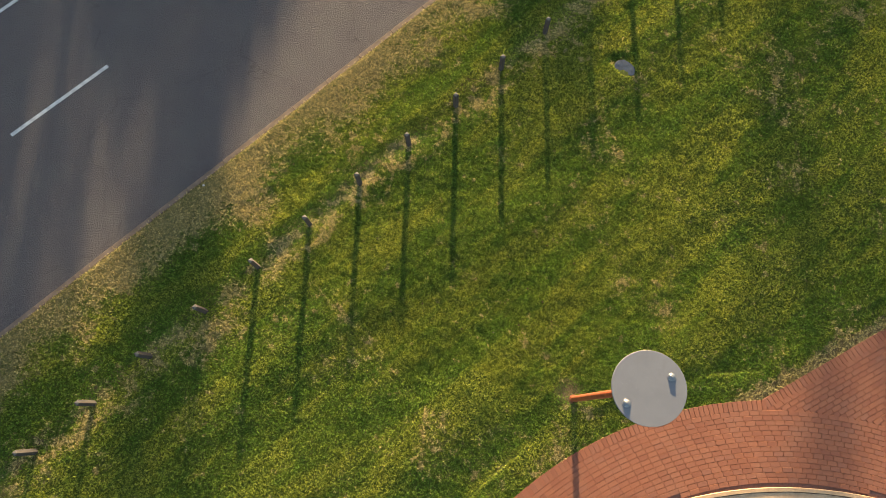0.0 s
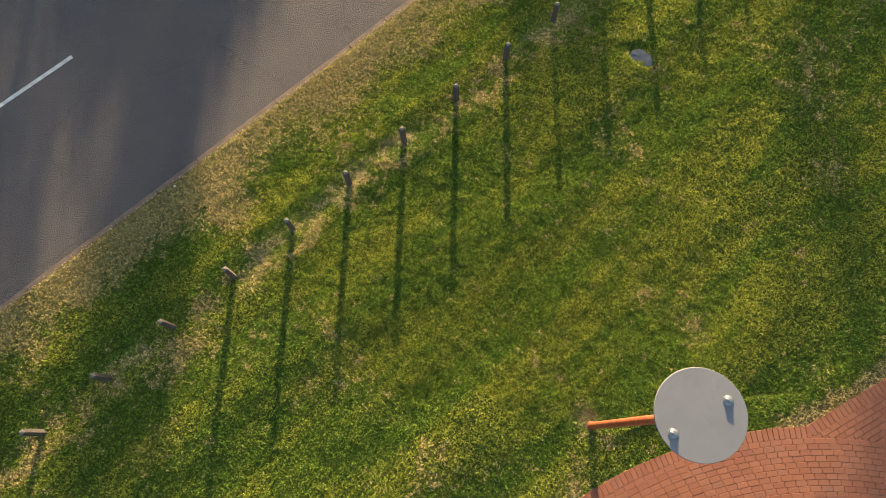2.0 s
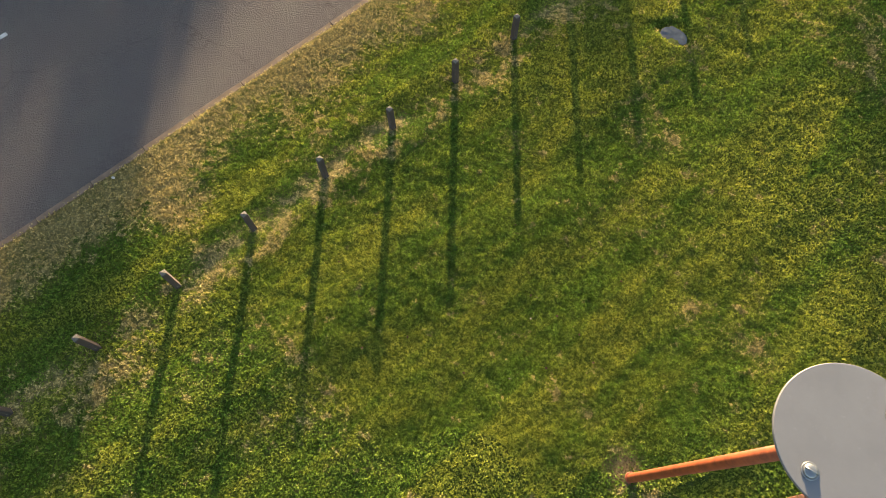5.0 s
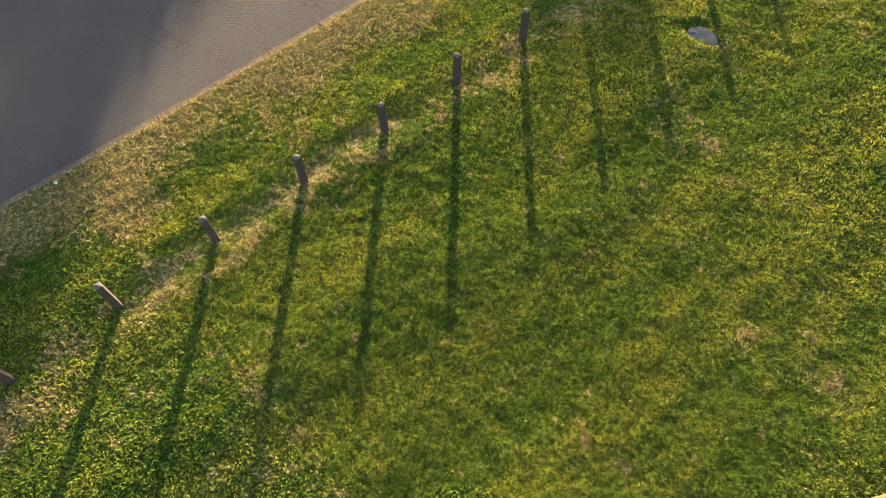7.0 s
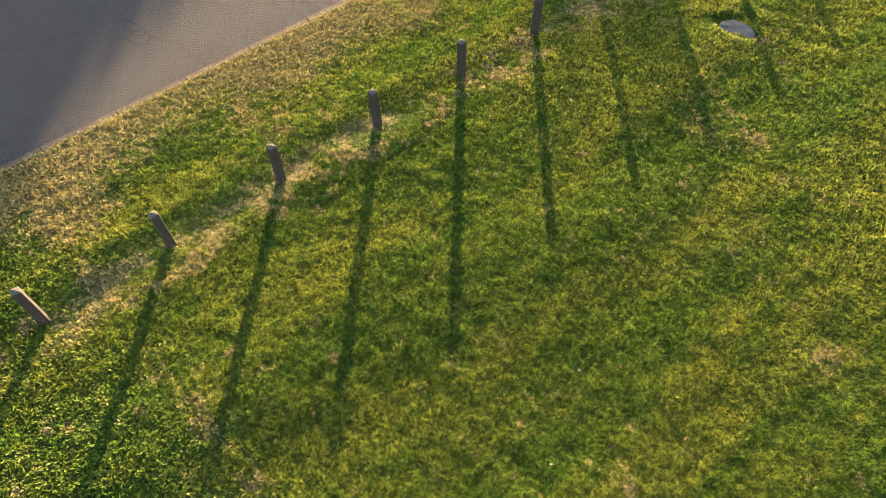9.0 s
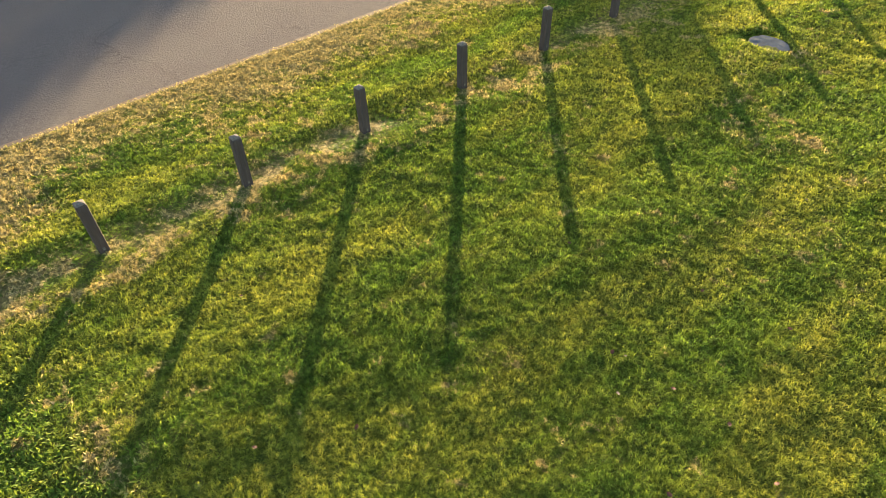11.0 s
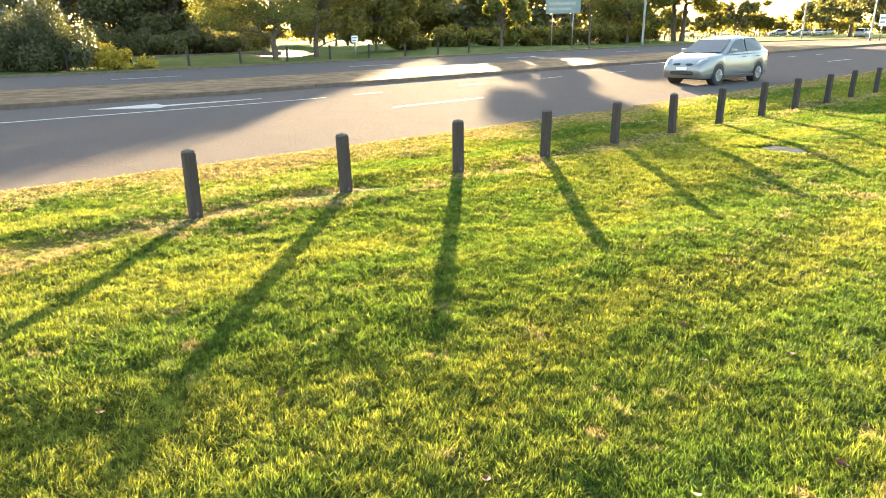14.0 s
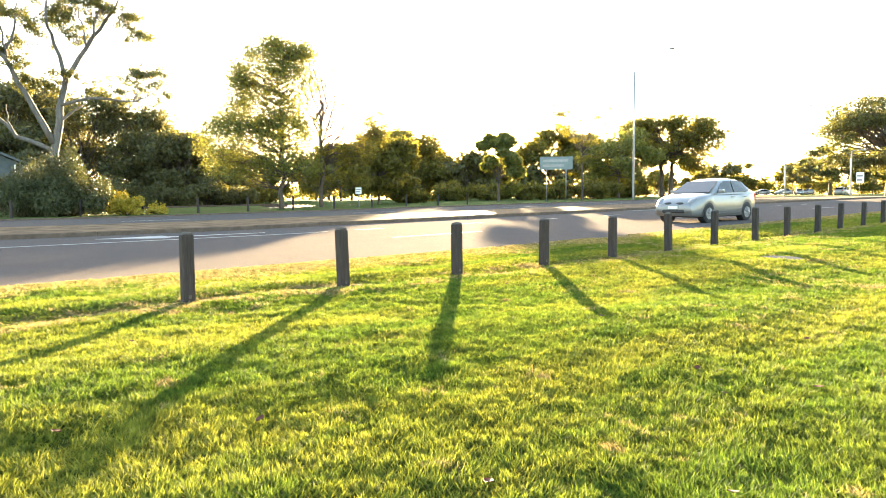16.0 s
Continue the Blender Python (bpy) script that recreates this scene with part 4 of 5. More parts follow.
def gum(x, y):
    """The tall pale-barked gum: a forked trunk with open limbs and flat tufts of leaf."""
    rng = np.random.default_rng(5)
    root = tagged(empty("gum_tree", pose(x, y, Z(x, y))), "tall pale-barked gum tree with open sparse crown", "tree")
    rx = np.array((0.737, 0.676, 0.0))
    dp = np.array((-0.676, 0.737, 0.0))
    P = lambda a, h, d=0.0: rx * a + dp * d + np.array((0, 0, h))
    bm = bmesh.new()
    boughs = [
        ([(0, -0.3), (-0.2, 2.0), (-0.3, 3.7), (0.1, 6.3), (0.55, 8.0), (1.6, 10.0), (2.8, 11.7), (3.6, 13.4)], 0.36, 0.07, 0.3),
        ([(-0.35, 4.2), (-1.6, 7.0), (-2.5, 9.0), (-3.4, 9.9), (-4.4, 11.0)], 0.22, 0.06, -0.6),
        ([(-2.5, 9.0), (-2.0, 10.6), (-1.7, 12.0)], 0.11, 0.04, -0.4),
        ([(-2.4, 8.8), (-2.5, 10.2), (-2.9, 11.6)], 0.09, 0.03, -0.8),
        ([(0.5, 7.9), (0.0, 9.8), (-0.4, 11.4), (-0.2, 12.8)], 0.17, 0.05, -0.3),
        ([(1.6, 10.0), (1.5, 11.2), (1.2, 12.6)], 0.10, 0.03, 0.2),
        ([(2.0, 10.5), (2.4, 12.4), (2.2, 13.8)], 0.09, 0.03, 0.5),
        ([(0.1, 6.4), (1.7, 6.9), (4.0, 6.8), (5.4, 7.6)], 0.12, 0.03, -0.8),
        ([(4.0, 6.8), (4.3, 7.8), (4.8, 8.6)], 0.06, 0.02, -0.8),
        ([(-0.2, 5.0), (0.5, 5.9), (1.3, 6.6)], 0.12, 0.05, 0.5),
        ([(-0.35, 3.7), (-2.2, 4.6), (-3.3, 6.0), (-3.5, 7.4)], 0.18, 0.05, 0.8),
        ([(-2.2, 4.6), (-2.5, 5.4), (-2.6, 6.4)], 0.07, 0.03, 0.9)]
    for pts, r0, r1, d in boughs:
        n = len(pts)
        line_pts = []
        for i in range(n - 1):
            for f in (0.0, 0.34, 0.67):
                a = pts[i][0] + (pts[i + 1][0] - pts[i][0]) * f
                h = pts[i][1] + (pts[i + 1][1] - pts[i][1]) * f
                line_pts.append(P(a, h, d * (i + f) / (n - 1)) + rng.normal(size=3) * 0.05 * (i + f > 0))
        line_pts.append(P(*pts[-1], d))
        r0, r1 = r0 * 0.84, r1 * 0.84
        tube(bm, line_pts, [r0 + (r1 - r0) * i / (len(line_pts) - 1) for i in range(len(line_pts))], 9)
    clumps = []
    tufts = [(-2.9, 11.7), (-1.7, 11.3), (-0.4, 12.4), (0.7, 12.4), (2.7, 12.5), (3.9, 11.9), (4.5, 11.0), (1.2, 10.6), (-0.9, 10.3), (0.3, 8.1), (-2.5, 9.4), (-3.1, 8.6), (-1.7, 8.8), (-1.6, 7.6), (-0.7, 7.6), (3.7, 7.9),
             (4.4, 8.6), (5.1, 8.5), (5.6, 7.7), (4.4, 7.4), (2.5, 7.4), (-3.6, 7.7), (1.0, 13.8), (3.1, 14.0), (-2.2, 13.2), (-0.1, 14.2), (-4.4, 11.2), (-3.6, 10.3), (0.4, 11.6), (2.0, 11.8)]
    for a, h in tufts:
        w = 1.0 if h > 10 else 0.62
        hub = P(a * 0.96, h - 0.55)
        for _ in range(9):
            c = P(a + rng.normal() * 0.62 * w, h + rng.normal() * 0.30, rng.normal() * 0.8 * w)
            cr = rng.uniform(0.22, 0.48) * (0.55 + 0.5 * w)
            clumps.append((c, (cr * 1.15, cr * 1.15, cr * 0.72)))
            limb(bm, hub, c, 0.022, 0.008, rng, 0.05, 4, 3)
    part("trunk", bm, M_GUM_BARK, root, smooth=True)
    crown_mesh("crown", clumps, 40000, 0.07, M_L_GUM, root, rng, 0.5)


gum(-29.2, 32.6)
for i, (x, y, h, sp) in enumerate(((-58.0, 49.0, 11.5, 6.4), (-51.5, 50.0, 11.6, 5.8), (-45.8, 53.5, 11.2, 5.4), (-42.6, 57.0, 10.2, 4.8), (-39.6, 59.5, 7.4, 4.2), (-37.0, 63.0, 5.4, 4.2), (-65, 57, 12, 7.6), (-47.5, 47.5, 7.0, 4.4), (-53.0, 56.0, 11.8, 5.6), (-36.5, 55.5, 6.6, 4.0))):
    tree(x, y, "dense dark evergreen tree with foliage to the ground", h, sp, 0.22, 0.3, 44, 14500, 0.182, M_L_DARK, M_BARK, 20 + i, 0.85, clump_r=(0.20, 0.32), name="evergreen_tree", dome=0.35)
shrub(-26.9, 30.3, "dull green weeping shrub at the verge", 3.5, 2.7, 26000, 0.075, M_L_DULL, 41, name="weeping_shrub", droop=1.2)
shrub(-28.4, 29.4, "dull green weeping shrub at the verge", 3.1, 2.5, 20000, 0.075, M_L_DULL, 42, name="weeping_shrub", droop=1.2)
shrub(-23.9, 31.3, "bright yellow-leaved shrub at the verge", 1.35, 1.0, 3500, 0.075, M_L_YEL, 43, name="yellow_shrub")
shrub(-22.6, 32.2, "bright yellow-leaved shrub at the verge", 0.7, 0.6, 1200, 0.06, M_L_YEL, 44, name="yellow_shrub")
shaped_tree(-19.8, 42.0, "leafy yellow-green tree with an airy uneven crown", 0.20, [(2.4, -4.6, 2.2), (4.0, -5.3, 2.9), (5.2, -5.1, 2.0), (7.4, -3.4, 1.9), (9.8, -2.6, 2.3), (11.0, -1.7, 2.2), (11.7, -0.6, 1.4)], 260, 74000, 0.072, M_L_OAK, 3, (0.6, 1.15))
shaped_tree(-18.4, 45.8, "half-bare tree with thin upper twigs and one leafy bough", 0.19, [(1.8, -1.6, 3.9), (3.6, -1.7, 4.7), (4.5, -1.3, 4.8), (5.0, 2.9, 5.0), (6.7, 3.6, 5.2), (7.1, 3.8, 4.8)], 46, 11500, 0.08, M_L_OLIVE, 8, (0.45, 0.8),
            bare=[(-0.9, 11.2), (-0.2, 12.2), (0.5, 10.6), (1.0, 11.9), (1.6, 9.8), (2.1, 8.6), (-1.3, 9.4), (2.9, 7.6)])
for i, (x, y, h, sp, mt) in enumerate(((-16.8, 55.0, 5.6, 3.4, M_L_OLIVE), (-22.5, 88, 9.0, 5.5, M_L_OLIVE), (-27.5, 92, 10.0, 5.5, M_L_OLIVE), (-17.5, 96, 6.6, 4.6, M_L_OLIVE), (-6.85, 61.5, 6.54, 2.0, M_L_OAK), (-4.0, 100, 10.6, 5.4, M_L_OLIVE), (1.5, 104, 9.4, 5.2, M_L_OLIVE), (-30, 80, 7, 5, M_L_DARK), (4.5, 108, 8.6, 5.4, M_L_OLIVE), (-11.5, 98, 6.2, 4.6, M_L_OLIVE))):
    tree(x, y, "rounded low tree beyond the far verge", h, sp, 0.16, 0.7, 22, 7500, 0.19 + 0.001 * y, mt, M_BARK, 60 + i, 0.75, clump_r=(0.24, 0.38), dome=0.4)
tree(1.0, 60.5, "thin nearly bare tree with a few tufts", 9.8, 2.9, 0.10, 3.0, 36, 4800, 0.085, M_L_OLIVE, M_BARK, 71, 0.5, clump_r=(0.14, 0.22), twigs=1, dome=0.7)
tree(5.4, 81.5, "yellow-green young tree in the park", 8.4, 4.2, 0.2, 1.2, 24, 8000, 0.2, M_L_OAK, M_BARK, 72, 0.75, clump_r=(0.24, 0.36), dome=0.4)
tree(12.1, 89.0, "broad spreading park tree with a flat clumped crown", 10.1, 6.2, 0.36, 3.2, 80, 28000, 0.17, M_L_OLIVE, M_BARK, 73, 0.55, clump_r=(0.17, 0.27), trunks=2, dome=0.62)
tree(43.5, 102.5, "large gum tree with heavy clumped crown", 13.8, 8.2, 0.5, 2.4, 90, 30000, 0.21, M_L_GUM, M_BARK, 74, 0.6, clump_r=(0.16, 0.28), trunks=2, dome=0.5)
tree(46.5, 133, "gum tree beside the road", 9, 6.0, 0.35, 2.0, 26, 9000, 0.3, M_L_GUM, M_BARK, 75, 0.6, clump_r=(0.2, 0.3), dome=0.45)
for i in range(22):
    rng = random.Random(200 + i)
    x = 14 + i * 4.6 + rng.uniform(-2, 2)
    y = 205 - i * 1.2 + rng.uniform(-16, 16)
    tree(x, y, "distant park tree on the skyline", rng.uniform(5.5, 9.5), rng.uniform(3.4, 5.2), 0.2, 1.0, 12, 1500, 0.50, M_L_OLIVE if i % 3 else M_L_DARK, M_BARK, 300 + i, 0.7, clump_r=(0.28, 0.42), name="distant_tree", dome=0.45)
for i in range(14):
    rng = random.Random(400 + i)
    x = -62 + i * 4.4 + rng.uniform(-2, 2)
    y = 92 + rng.uniform(-8, 8)
    tree(x, y, "distant tree behind the park", rng.uniform(4.5, 7.0), rng.uniform(3.4, 5.0), 0.2, 0.8, 12, 1500, 0.43, M_L_DARK if i % 2 else M_L_OLIVE, M_BARK, 430 + i, 0.7, clump_r=(0.28, 0.42), name="distant_tree", dome=0.45)

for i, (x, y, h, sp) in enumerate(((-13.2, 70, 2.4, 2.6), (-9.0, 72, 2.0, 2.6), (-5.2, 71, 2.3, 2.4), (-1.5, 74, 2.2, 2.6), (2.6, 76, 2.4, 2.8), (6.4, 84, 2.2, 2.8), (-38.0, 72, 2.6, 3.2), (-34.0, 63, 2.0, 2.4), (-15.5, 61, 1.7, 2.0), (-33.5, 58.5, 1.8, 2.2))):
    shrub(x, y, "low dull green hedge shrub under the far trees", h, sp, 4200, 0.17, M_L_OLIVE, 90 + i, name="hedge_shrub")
for i in range(13):
    rng = random.Random(600 + i)
    p = W(-16 + i * 2.9, 52.5 + rng.uniform(-0.8, 0.8))
    shrub(p.x, p.y, "dark dense shrub filling the gap under the evergreens", rng.uniform(2.0, 3.0), rng.uniform(1.9, 2.5), 3600, 0.13, M_L_DARK, 600 + i, name="under_shrub")

def far_woods():
    """The belt of trees that closes the park far behind everything else."""
    rng = np.random.default_rng(77)
    clumps = []
    for i in range(260):
        f = i / 259
        x, y = -120 + 330 * f, 262 - 40 * abs(f - 0.4) + rng.normal() * 7
        h = 2.0 + 4.2 * float(vnoise(x + 500, 3.0, 17.0)) + rng.uniform(0, 1.4)
        z = Z(x, y)
        clumps.append(((x, y, z + h * 0.5), (2.4, 2.4, h * 0.55)))
    ob = crown_mesh("far_woods", clumps, 22000, 0.64, M_L_OLIVE, None, rng)
    tagged(ob, "hazy far belt of park trees on the skyline", "woods", kind="stuff")


far_woods()

# ---- water ----
bm = bmesh.new()
ring = []
for a in np.linspace(0, 2 * math.pi, 48, endpoint=False):
    along = math.copysign(abs(math.sin(a)) ** 0.667, math.sin(a)) * 1.03
    ring.append(bm.verts.new((-29.3 - 0.47 * 17.0 * along - 0.5 * math.sin(along * 5) + 3.1 * math.cos(a), 64.0 + 17.0 * along, POND_Z)))
low = [bm.verts.new(v.co - Vector((0, 0, 0.3))) for v in ring]
bm.faces.new(ring)
for i in range(48):
    bm.faces.new((low[i], low[(i + 1) % 48], ring[(i + 1) % 48], ring[i]))
tagged(part("water", bm, M_WATER), "still bright pond in the park", "pond", kind="structure")

# ---- cars ----
def sedan():
    """A small four-door saloon, nose to -x, wheels on z = 0."""
    root = tagged(empty("car", Matrix()), "silver-white four-door saloon car on the road", "car")
    W2 = 0.845
    # side outline of the lower body, clockwise from the front sill
    def arch(cx, r=0.335, n=9):
        return [(cx - r * math.cos(math.pi * i / (n - 1)), 0.20 + max(0.0, r * math.sin(math.pi * i / (n - 1))) * 1.13) for i in range(n)]
    low = [(-2.14, 0.22)] + arch(-1.36) + arch(1.24) + [(2.12, 0.26)]
    # stations along the body: x, lower edge, upper edge; lofted across the width
    xs = sorted({round(p[0], 3) for p in low} | {-2.2, -2.18, -2.0, -1.85, -1.0, -0.6, -0.2, 0.2, 0.6, 1.62, 1.9, 2.1, 2.2})
    lo_x, lo_z = [p[0] for p in low], [p[1] for p in low]
    up = sorted([(-2.2, 0.50), (-2.18, 0.60), (-2.10, 0.70), (-1.85, 0.84), (-1.4, 0.945), (-1.1, 0.99), (-0.4, 0.985), (0.4, 0.99), (1.2, 1.02), (1.62, 1.06), (2.02, 1.05), (2.18, 0.97), (2.2, 0.9)])
    bm = bmesh.new()
    rows = []
    for x in xs:
        zl = float(np.interp(x, lo_x, lo_z, left=0.36, right=0.40))
        zu = float(np.interp(x, [p[0] for p in up], [p[1] for p in up]))
        plan = W2 * (1 - 0.20 * max(0, (abs(x) - 1.45) / 0.75) ** 2.2)
        zm = zl + (zu - zl) * 0.55
        sec = [(plan * 0.965, zl), (plan * 1.0, zl + (zu - zl) * 0.3), (plan * 0.995, zm), (plan * 0.965, zl + (zu - zl) * 0.86), (plan * 0.90, zu - 0.006), (plan * 0.55, zu + 0.022), (0, zu + 0.032)]
        rows.append([bm.verts.new((x, -a, z)) for a, z in sec] + [bm.verts.new((x, a, z)) for a, z in sec[-2::-1]])
    for r0, r1 in zip(rows, rows[1:]):
        for j in range(len(r0) - 1):
            bm.faces.new((r0[j], r0[j + 1], r1[j + 1], r1[j]))
        bm.faces.new((r0[-1], r0[0], r1[0], r1[-1]))
    bm.faces.new(rows[0])
    bm.faces.new(rows[-1][::-1])
    part("body", bm, M_PAINT, root, smooth=True)
    # cabin roof and pillars
    cab = [(-1.16, 0.96, 0.74), (-0.66, 1.24, 0.66), (-0.30, 1.42, 0.61), (0.1, 1.51, 0.585), (0.55, 1.525, 0.57), (0.95, 1.505, 0.565), (1.25, 1.43, 0.575), (1.55, 1.27, 0.61), (1.78, 1.13, 0.66), (1.93, 1.04, 0.70)]
    bm = bmesh.new()
    rows = []
    for x, z, w in cab:
        zb = 0.965 + 0.02 * (x + 1) - 0.03
        h = z - zb
        wb = 0.80 if x > -0.9 else 0.76
        sec = [(wb, zb), (wb - 0.02, zb + h * 0.12), (w + 0.05, zb + h * 0.80), (w + 0.0, zb + h * 0.95), (w * 0.6, z + 0.012), (0, z + 0.02)]
        rows.append([bm.verts.new((x, -a, q)) for a, q in sec] + [bm.verts.new((x, a, q)) for a, q in sec[-2::-1]])
    for r0, r1 in zip(rows, rows[1:]):
        for j in range(len(r0) - 1):
            bm.faces.new((r0[j], r0[j + 1], r1[j + 1], r1[j]))
    bm.faces.new(rows[0])
    bm.faces.new(rows[-1][::-1])
    part("roof", bm, M_PAINT, root, smooth=True)

    def pane(name, pts, label, out):
        bm = bmesh.new()
        vs = [bm.verts.new(p) for p in pts]
        f = bm.faces.new(vs)
        r = bmesh.ops.extrude_face_region(bm, geom=[f])
        for v in [g for g in r["geom"] if isinstance(g, bmesh.types.BMVert)]:
            v.co += Vector(out)
        part(name, bm, M_GLASS, root, label)

    pane("windscreen", [(-1.13, -0.70, 1.01), (-1.13, 0.70, 1.01), (-0.36, 0.585, 1.405), (-0.36, -0.585, 1.405)], "sloping windscreen", (-0.012, 0, 0.018))
    pane("rear_window", [(1.86, 0.60, 1.105), (1.86, -0.60, 1.105), (1.29, -0.54, 1.435), (1.29, 0.54, 1.435)], "rear window", (0.012, 0, 0.018))
    for sgn in (-1, 1):
        y0, y1 = sgn * 0.795, sgn * 0.645
        pane("side_window", [(-0.78, y0, 1.01), (0.30, y0, 1.03), (0.30, y1, 1.44), (-0.18, y1, 1.41), (-0.45, sgn * 0.69, 1.26)], "dark front side window", (0, sgn * 0.012, 0.004))
        pane("side_window", [(0.37, y0, 1.03), (1.36, y0, 1.06), (1.52, sgn * 0.745, 1.13), (1.16, y1, 1.40), (0.88, y1, 1.445), (0.37, y1, 1.445)], "dark rear side window", (0, sgn * 0.012, 0.004))
        bm = bmesh.new()
        box(bm, -0.80, -0.62, sgn * 0.93 - 0.07, sgn * 0.93 + 0.07, 1.02, 1.13, 0.03, 2)
        part("mirror", bm, M_PAINT, root, smooth=True)
        for hx in (0.12, 1.02):
            bm = bmesh.new()
            box(bm, hx, hx + 0.2, sgn * 0.852 - 0.014, sgn * 0.852 + 0.014, 0.86, 0.89, 0.008)
            part("door_handle", bm, M_PAINT, root)
        bm = bmesh.new()
        box(bm, -1.02, 0.9, sgn * 0.83 - 0.03, sgn * 0.83 + 0.03, 0.19, 0.30, 0.02)
        part("sill", bm, M_BLACK, root, "dark sill below the doors")
        bm = bmesh.new()
        bmesh.ops.create_uvsphere(bm, u_segments=20, v_segments=12, radius=1.0, matrix=Matrix.Translation((-1.98, sgn * 0.575, 0.735)) @ pose(0, 0, 0, 0, -28, sgn * 24) @ Matrix.Diagonal((0.215, 0.125, 0.066, 1)))
        part("headlight", bm, M_LAMP, root, "clear swept-back headlight", True)
        bm = bmesh.new()
        bmesh.ops.create_uvsphere(bm, u_segments=16, v_segments=10, radius=1.0, matrix=Matrix.Translation((-2.125, sgn * 0.20, 0.655)) @ pose(0, 0, 0, 0, -20, sgn * 8) @ Matrix.Diagonal((0.07, 0.17, 0.042, 1)))
        part("grille", bm, M_BLACK, root, "narrow dark grille opening", True)
        bm = bmesh.new()
        bmesh.ops.create_uvsphere(bm, u_segments=14, v_segments=8, radius=1.0, matrix=Matrix.Translation((-2.07, sgn * 0.60, 0.40)) @ Matrix.Diagonal((0.09, 0.10, 0.055, 1)))
        part("fog_lamp_recess", bm, M_BLACK, root, "dark fog-lamp recess", True)
        bm = bmesh.new()
        box(bm, 1.99, 2.155, sgn * 0.58 - 0.14, sgn * 0.60 + 0.14, 0.80, 1.00, 0.03, 2)
        part("tail_light", bm, M_RED, root, "red tail light")
        for wx in (-1.36, 1.24):
            wy = sgn * 0.765
            wheel = empty("wheel", Matrix.Translation((wx, wy, 0.305)))
            wheel.parent = root
            bm = bmesh.new()
            tube(bm, [(0, -0.095, 0), (0, -0.085, 0), (0, 0.085, 0), (0, 0.095, 0)], [0.285, 0.305, 0.305, 0.285], 28)
            part("tyre", bm, M_TYRE, wheel, "black tyre")
            bm = bmesh.new()
            tube(bm, [(0, sgn * 0.088, 0), (0, sgn * 0.102, 0)], [0.205, 0.198], 28)
            for i in range(7):
                a = 2 * math.pi * i / 7
                tube(bm, [(0.03 * math.cos(a), sgn * 0.104, 0.03 * math.sin(a)), (0.185 * math.cos(a), sgn * 0.108, 0.185 * math.sin(a))], [0.034, 0.02], 6)
            part("rim", bm, M_RIM, wheel, "seven-spoke silver wheel cover")
            # solid black drum in place of the shade inside the arch
            bm = bmesh.new()
            tube(bm, [(wx, sgn * 0.60, 0.33), (wx, sgn * 0.842, 0.33)], [0.352, 0.352], 28)
            part("wheel_arch", bm, M_BLACK, root, "black drum standing in for the shaded wheel arch")
    bm = bmesh.new()
    box(bm, -2.225, -2.10, -0.42, 0.42, 0.33, 0.45, 0.03)
    part("lower_grille", bm, M_BLACK, root, "dark lower air intake")
    bm = bmesh.new()
    box(bm, -2.235, -2.20, -0.18, 0.18, 0.475, 0.57, 0.004)
    part("bumper_panel", bm, M_WHITE, root, "plain pale panel on the bumper")
    bm = bmesh.new()
    box(bm, -1.9, 1.95, -0.70, 0.70, 0.17, 0.34, 0.04)
    part("underbody", bm, M_BLACK, root)
    return root


car = sedan()
car.matrix_world = Matrix.Translation(W(17.0, 5.45, -ROAD_DROP + 0.004)) @ pose(0, 0, 0, 0, 0, ROAD_AZ - 2.0)
far_car = copy_thing(car, Matrix.Translation(Vector((47.0, 128.5, Z(47.0, 128.5) - ROAD_DROP + 0.024))) @ pose(0, 0, 0, 0, 0, ROAD_AZ + 180))
tagged(far_car, "silver car far off on the opposite carriageway")
for x, y, a in ((52.5, 182.7, 20), (54.4, 176.5, 80), (60.8, 190.7, 40), (48.0, 186.0, 10)):
    tagged(copy_thing(car, Matrix.Translation((x, y, Z(x, y))) @ pose(0, 0, 0, 0, 0, a)), "pale parked car in the distance", "car", "distant parked cars")


# ---- street furniture beyond the road ----
def street_lamp(x, y, h, label, arm=1.6, az=0, lift=0.16):
    root = tagged(empty("street_lamp", pose(x, y, Z(x, y), 0, 0, az)), label, "street lamp", "street lamps")
    bm = bmesh.new()
    tube(bm, [(0, 0, -0.2), (0, 0, 0.4), (0, 0, h * 0.5), (0, 0, h)], [0.12, 0.11, 0.095, 0.075], 12)
    part("pole", bm, M_POLE, root, smooth=True)
    bm = bmesh.new()
    tube(bm, [(0, 0, h - 0.05), (arm * 0.28, 0, h + lift * 0.55), (arm * 0.62, 0, h + lift * 0.9), (arm, 0, h + lift)], [0.05, 0.04, 0.034, 0.03], 8)
    part("arm", bm, M_POLE, root, smooth=True)
    bm = bmesh.new()
    box(bm, arm - 0.1, arm + 0.55, -0.12, 0.12, h + lift - 0.08, h + lift + 0.06, 0.05, 2)
    part("lamp_head", bm, M_POLE, root, "flat grey lamp head")


street_lamp(5.9, 65.7, 12.4, "tall grey street lamp pole beside the far road", 3.7, -37.7, 1.5)
street_lamp(30.4, 103.8, 11.6, "tall thin grey street lamp pole", 3.1, -37.7, 1.3)
street_lamp(34.2, 90.4, 5.7, "grey street lamp pole near the gum tree", 1.4, 20)


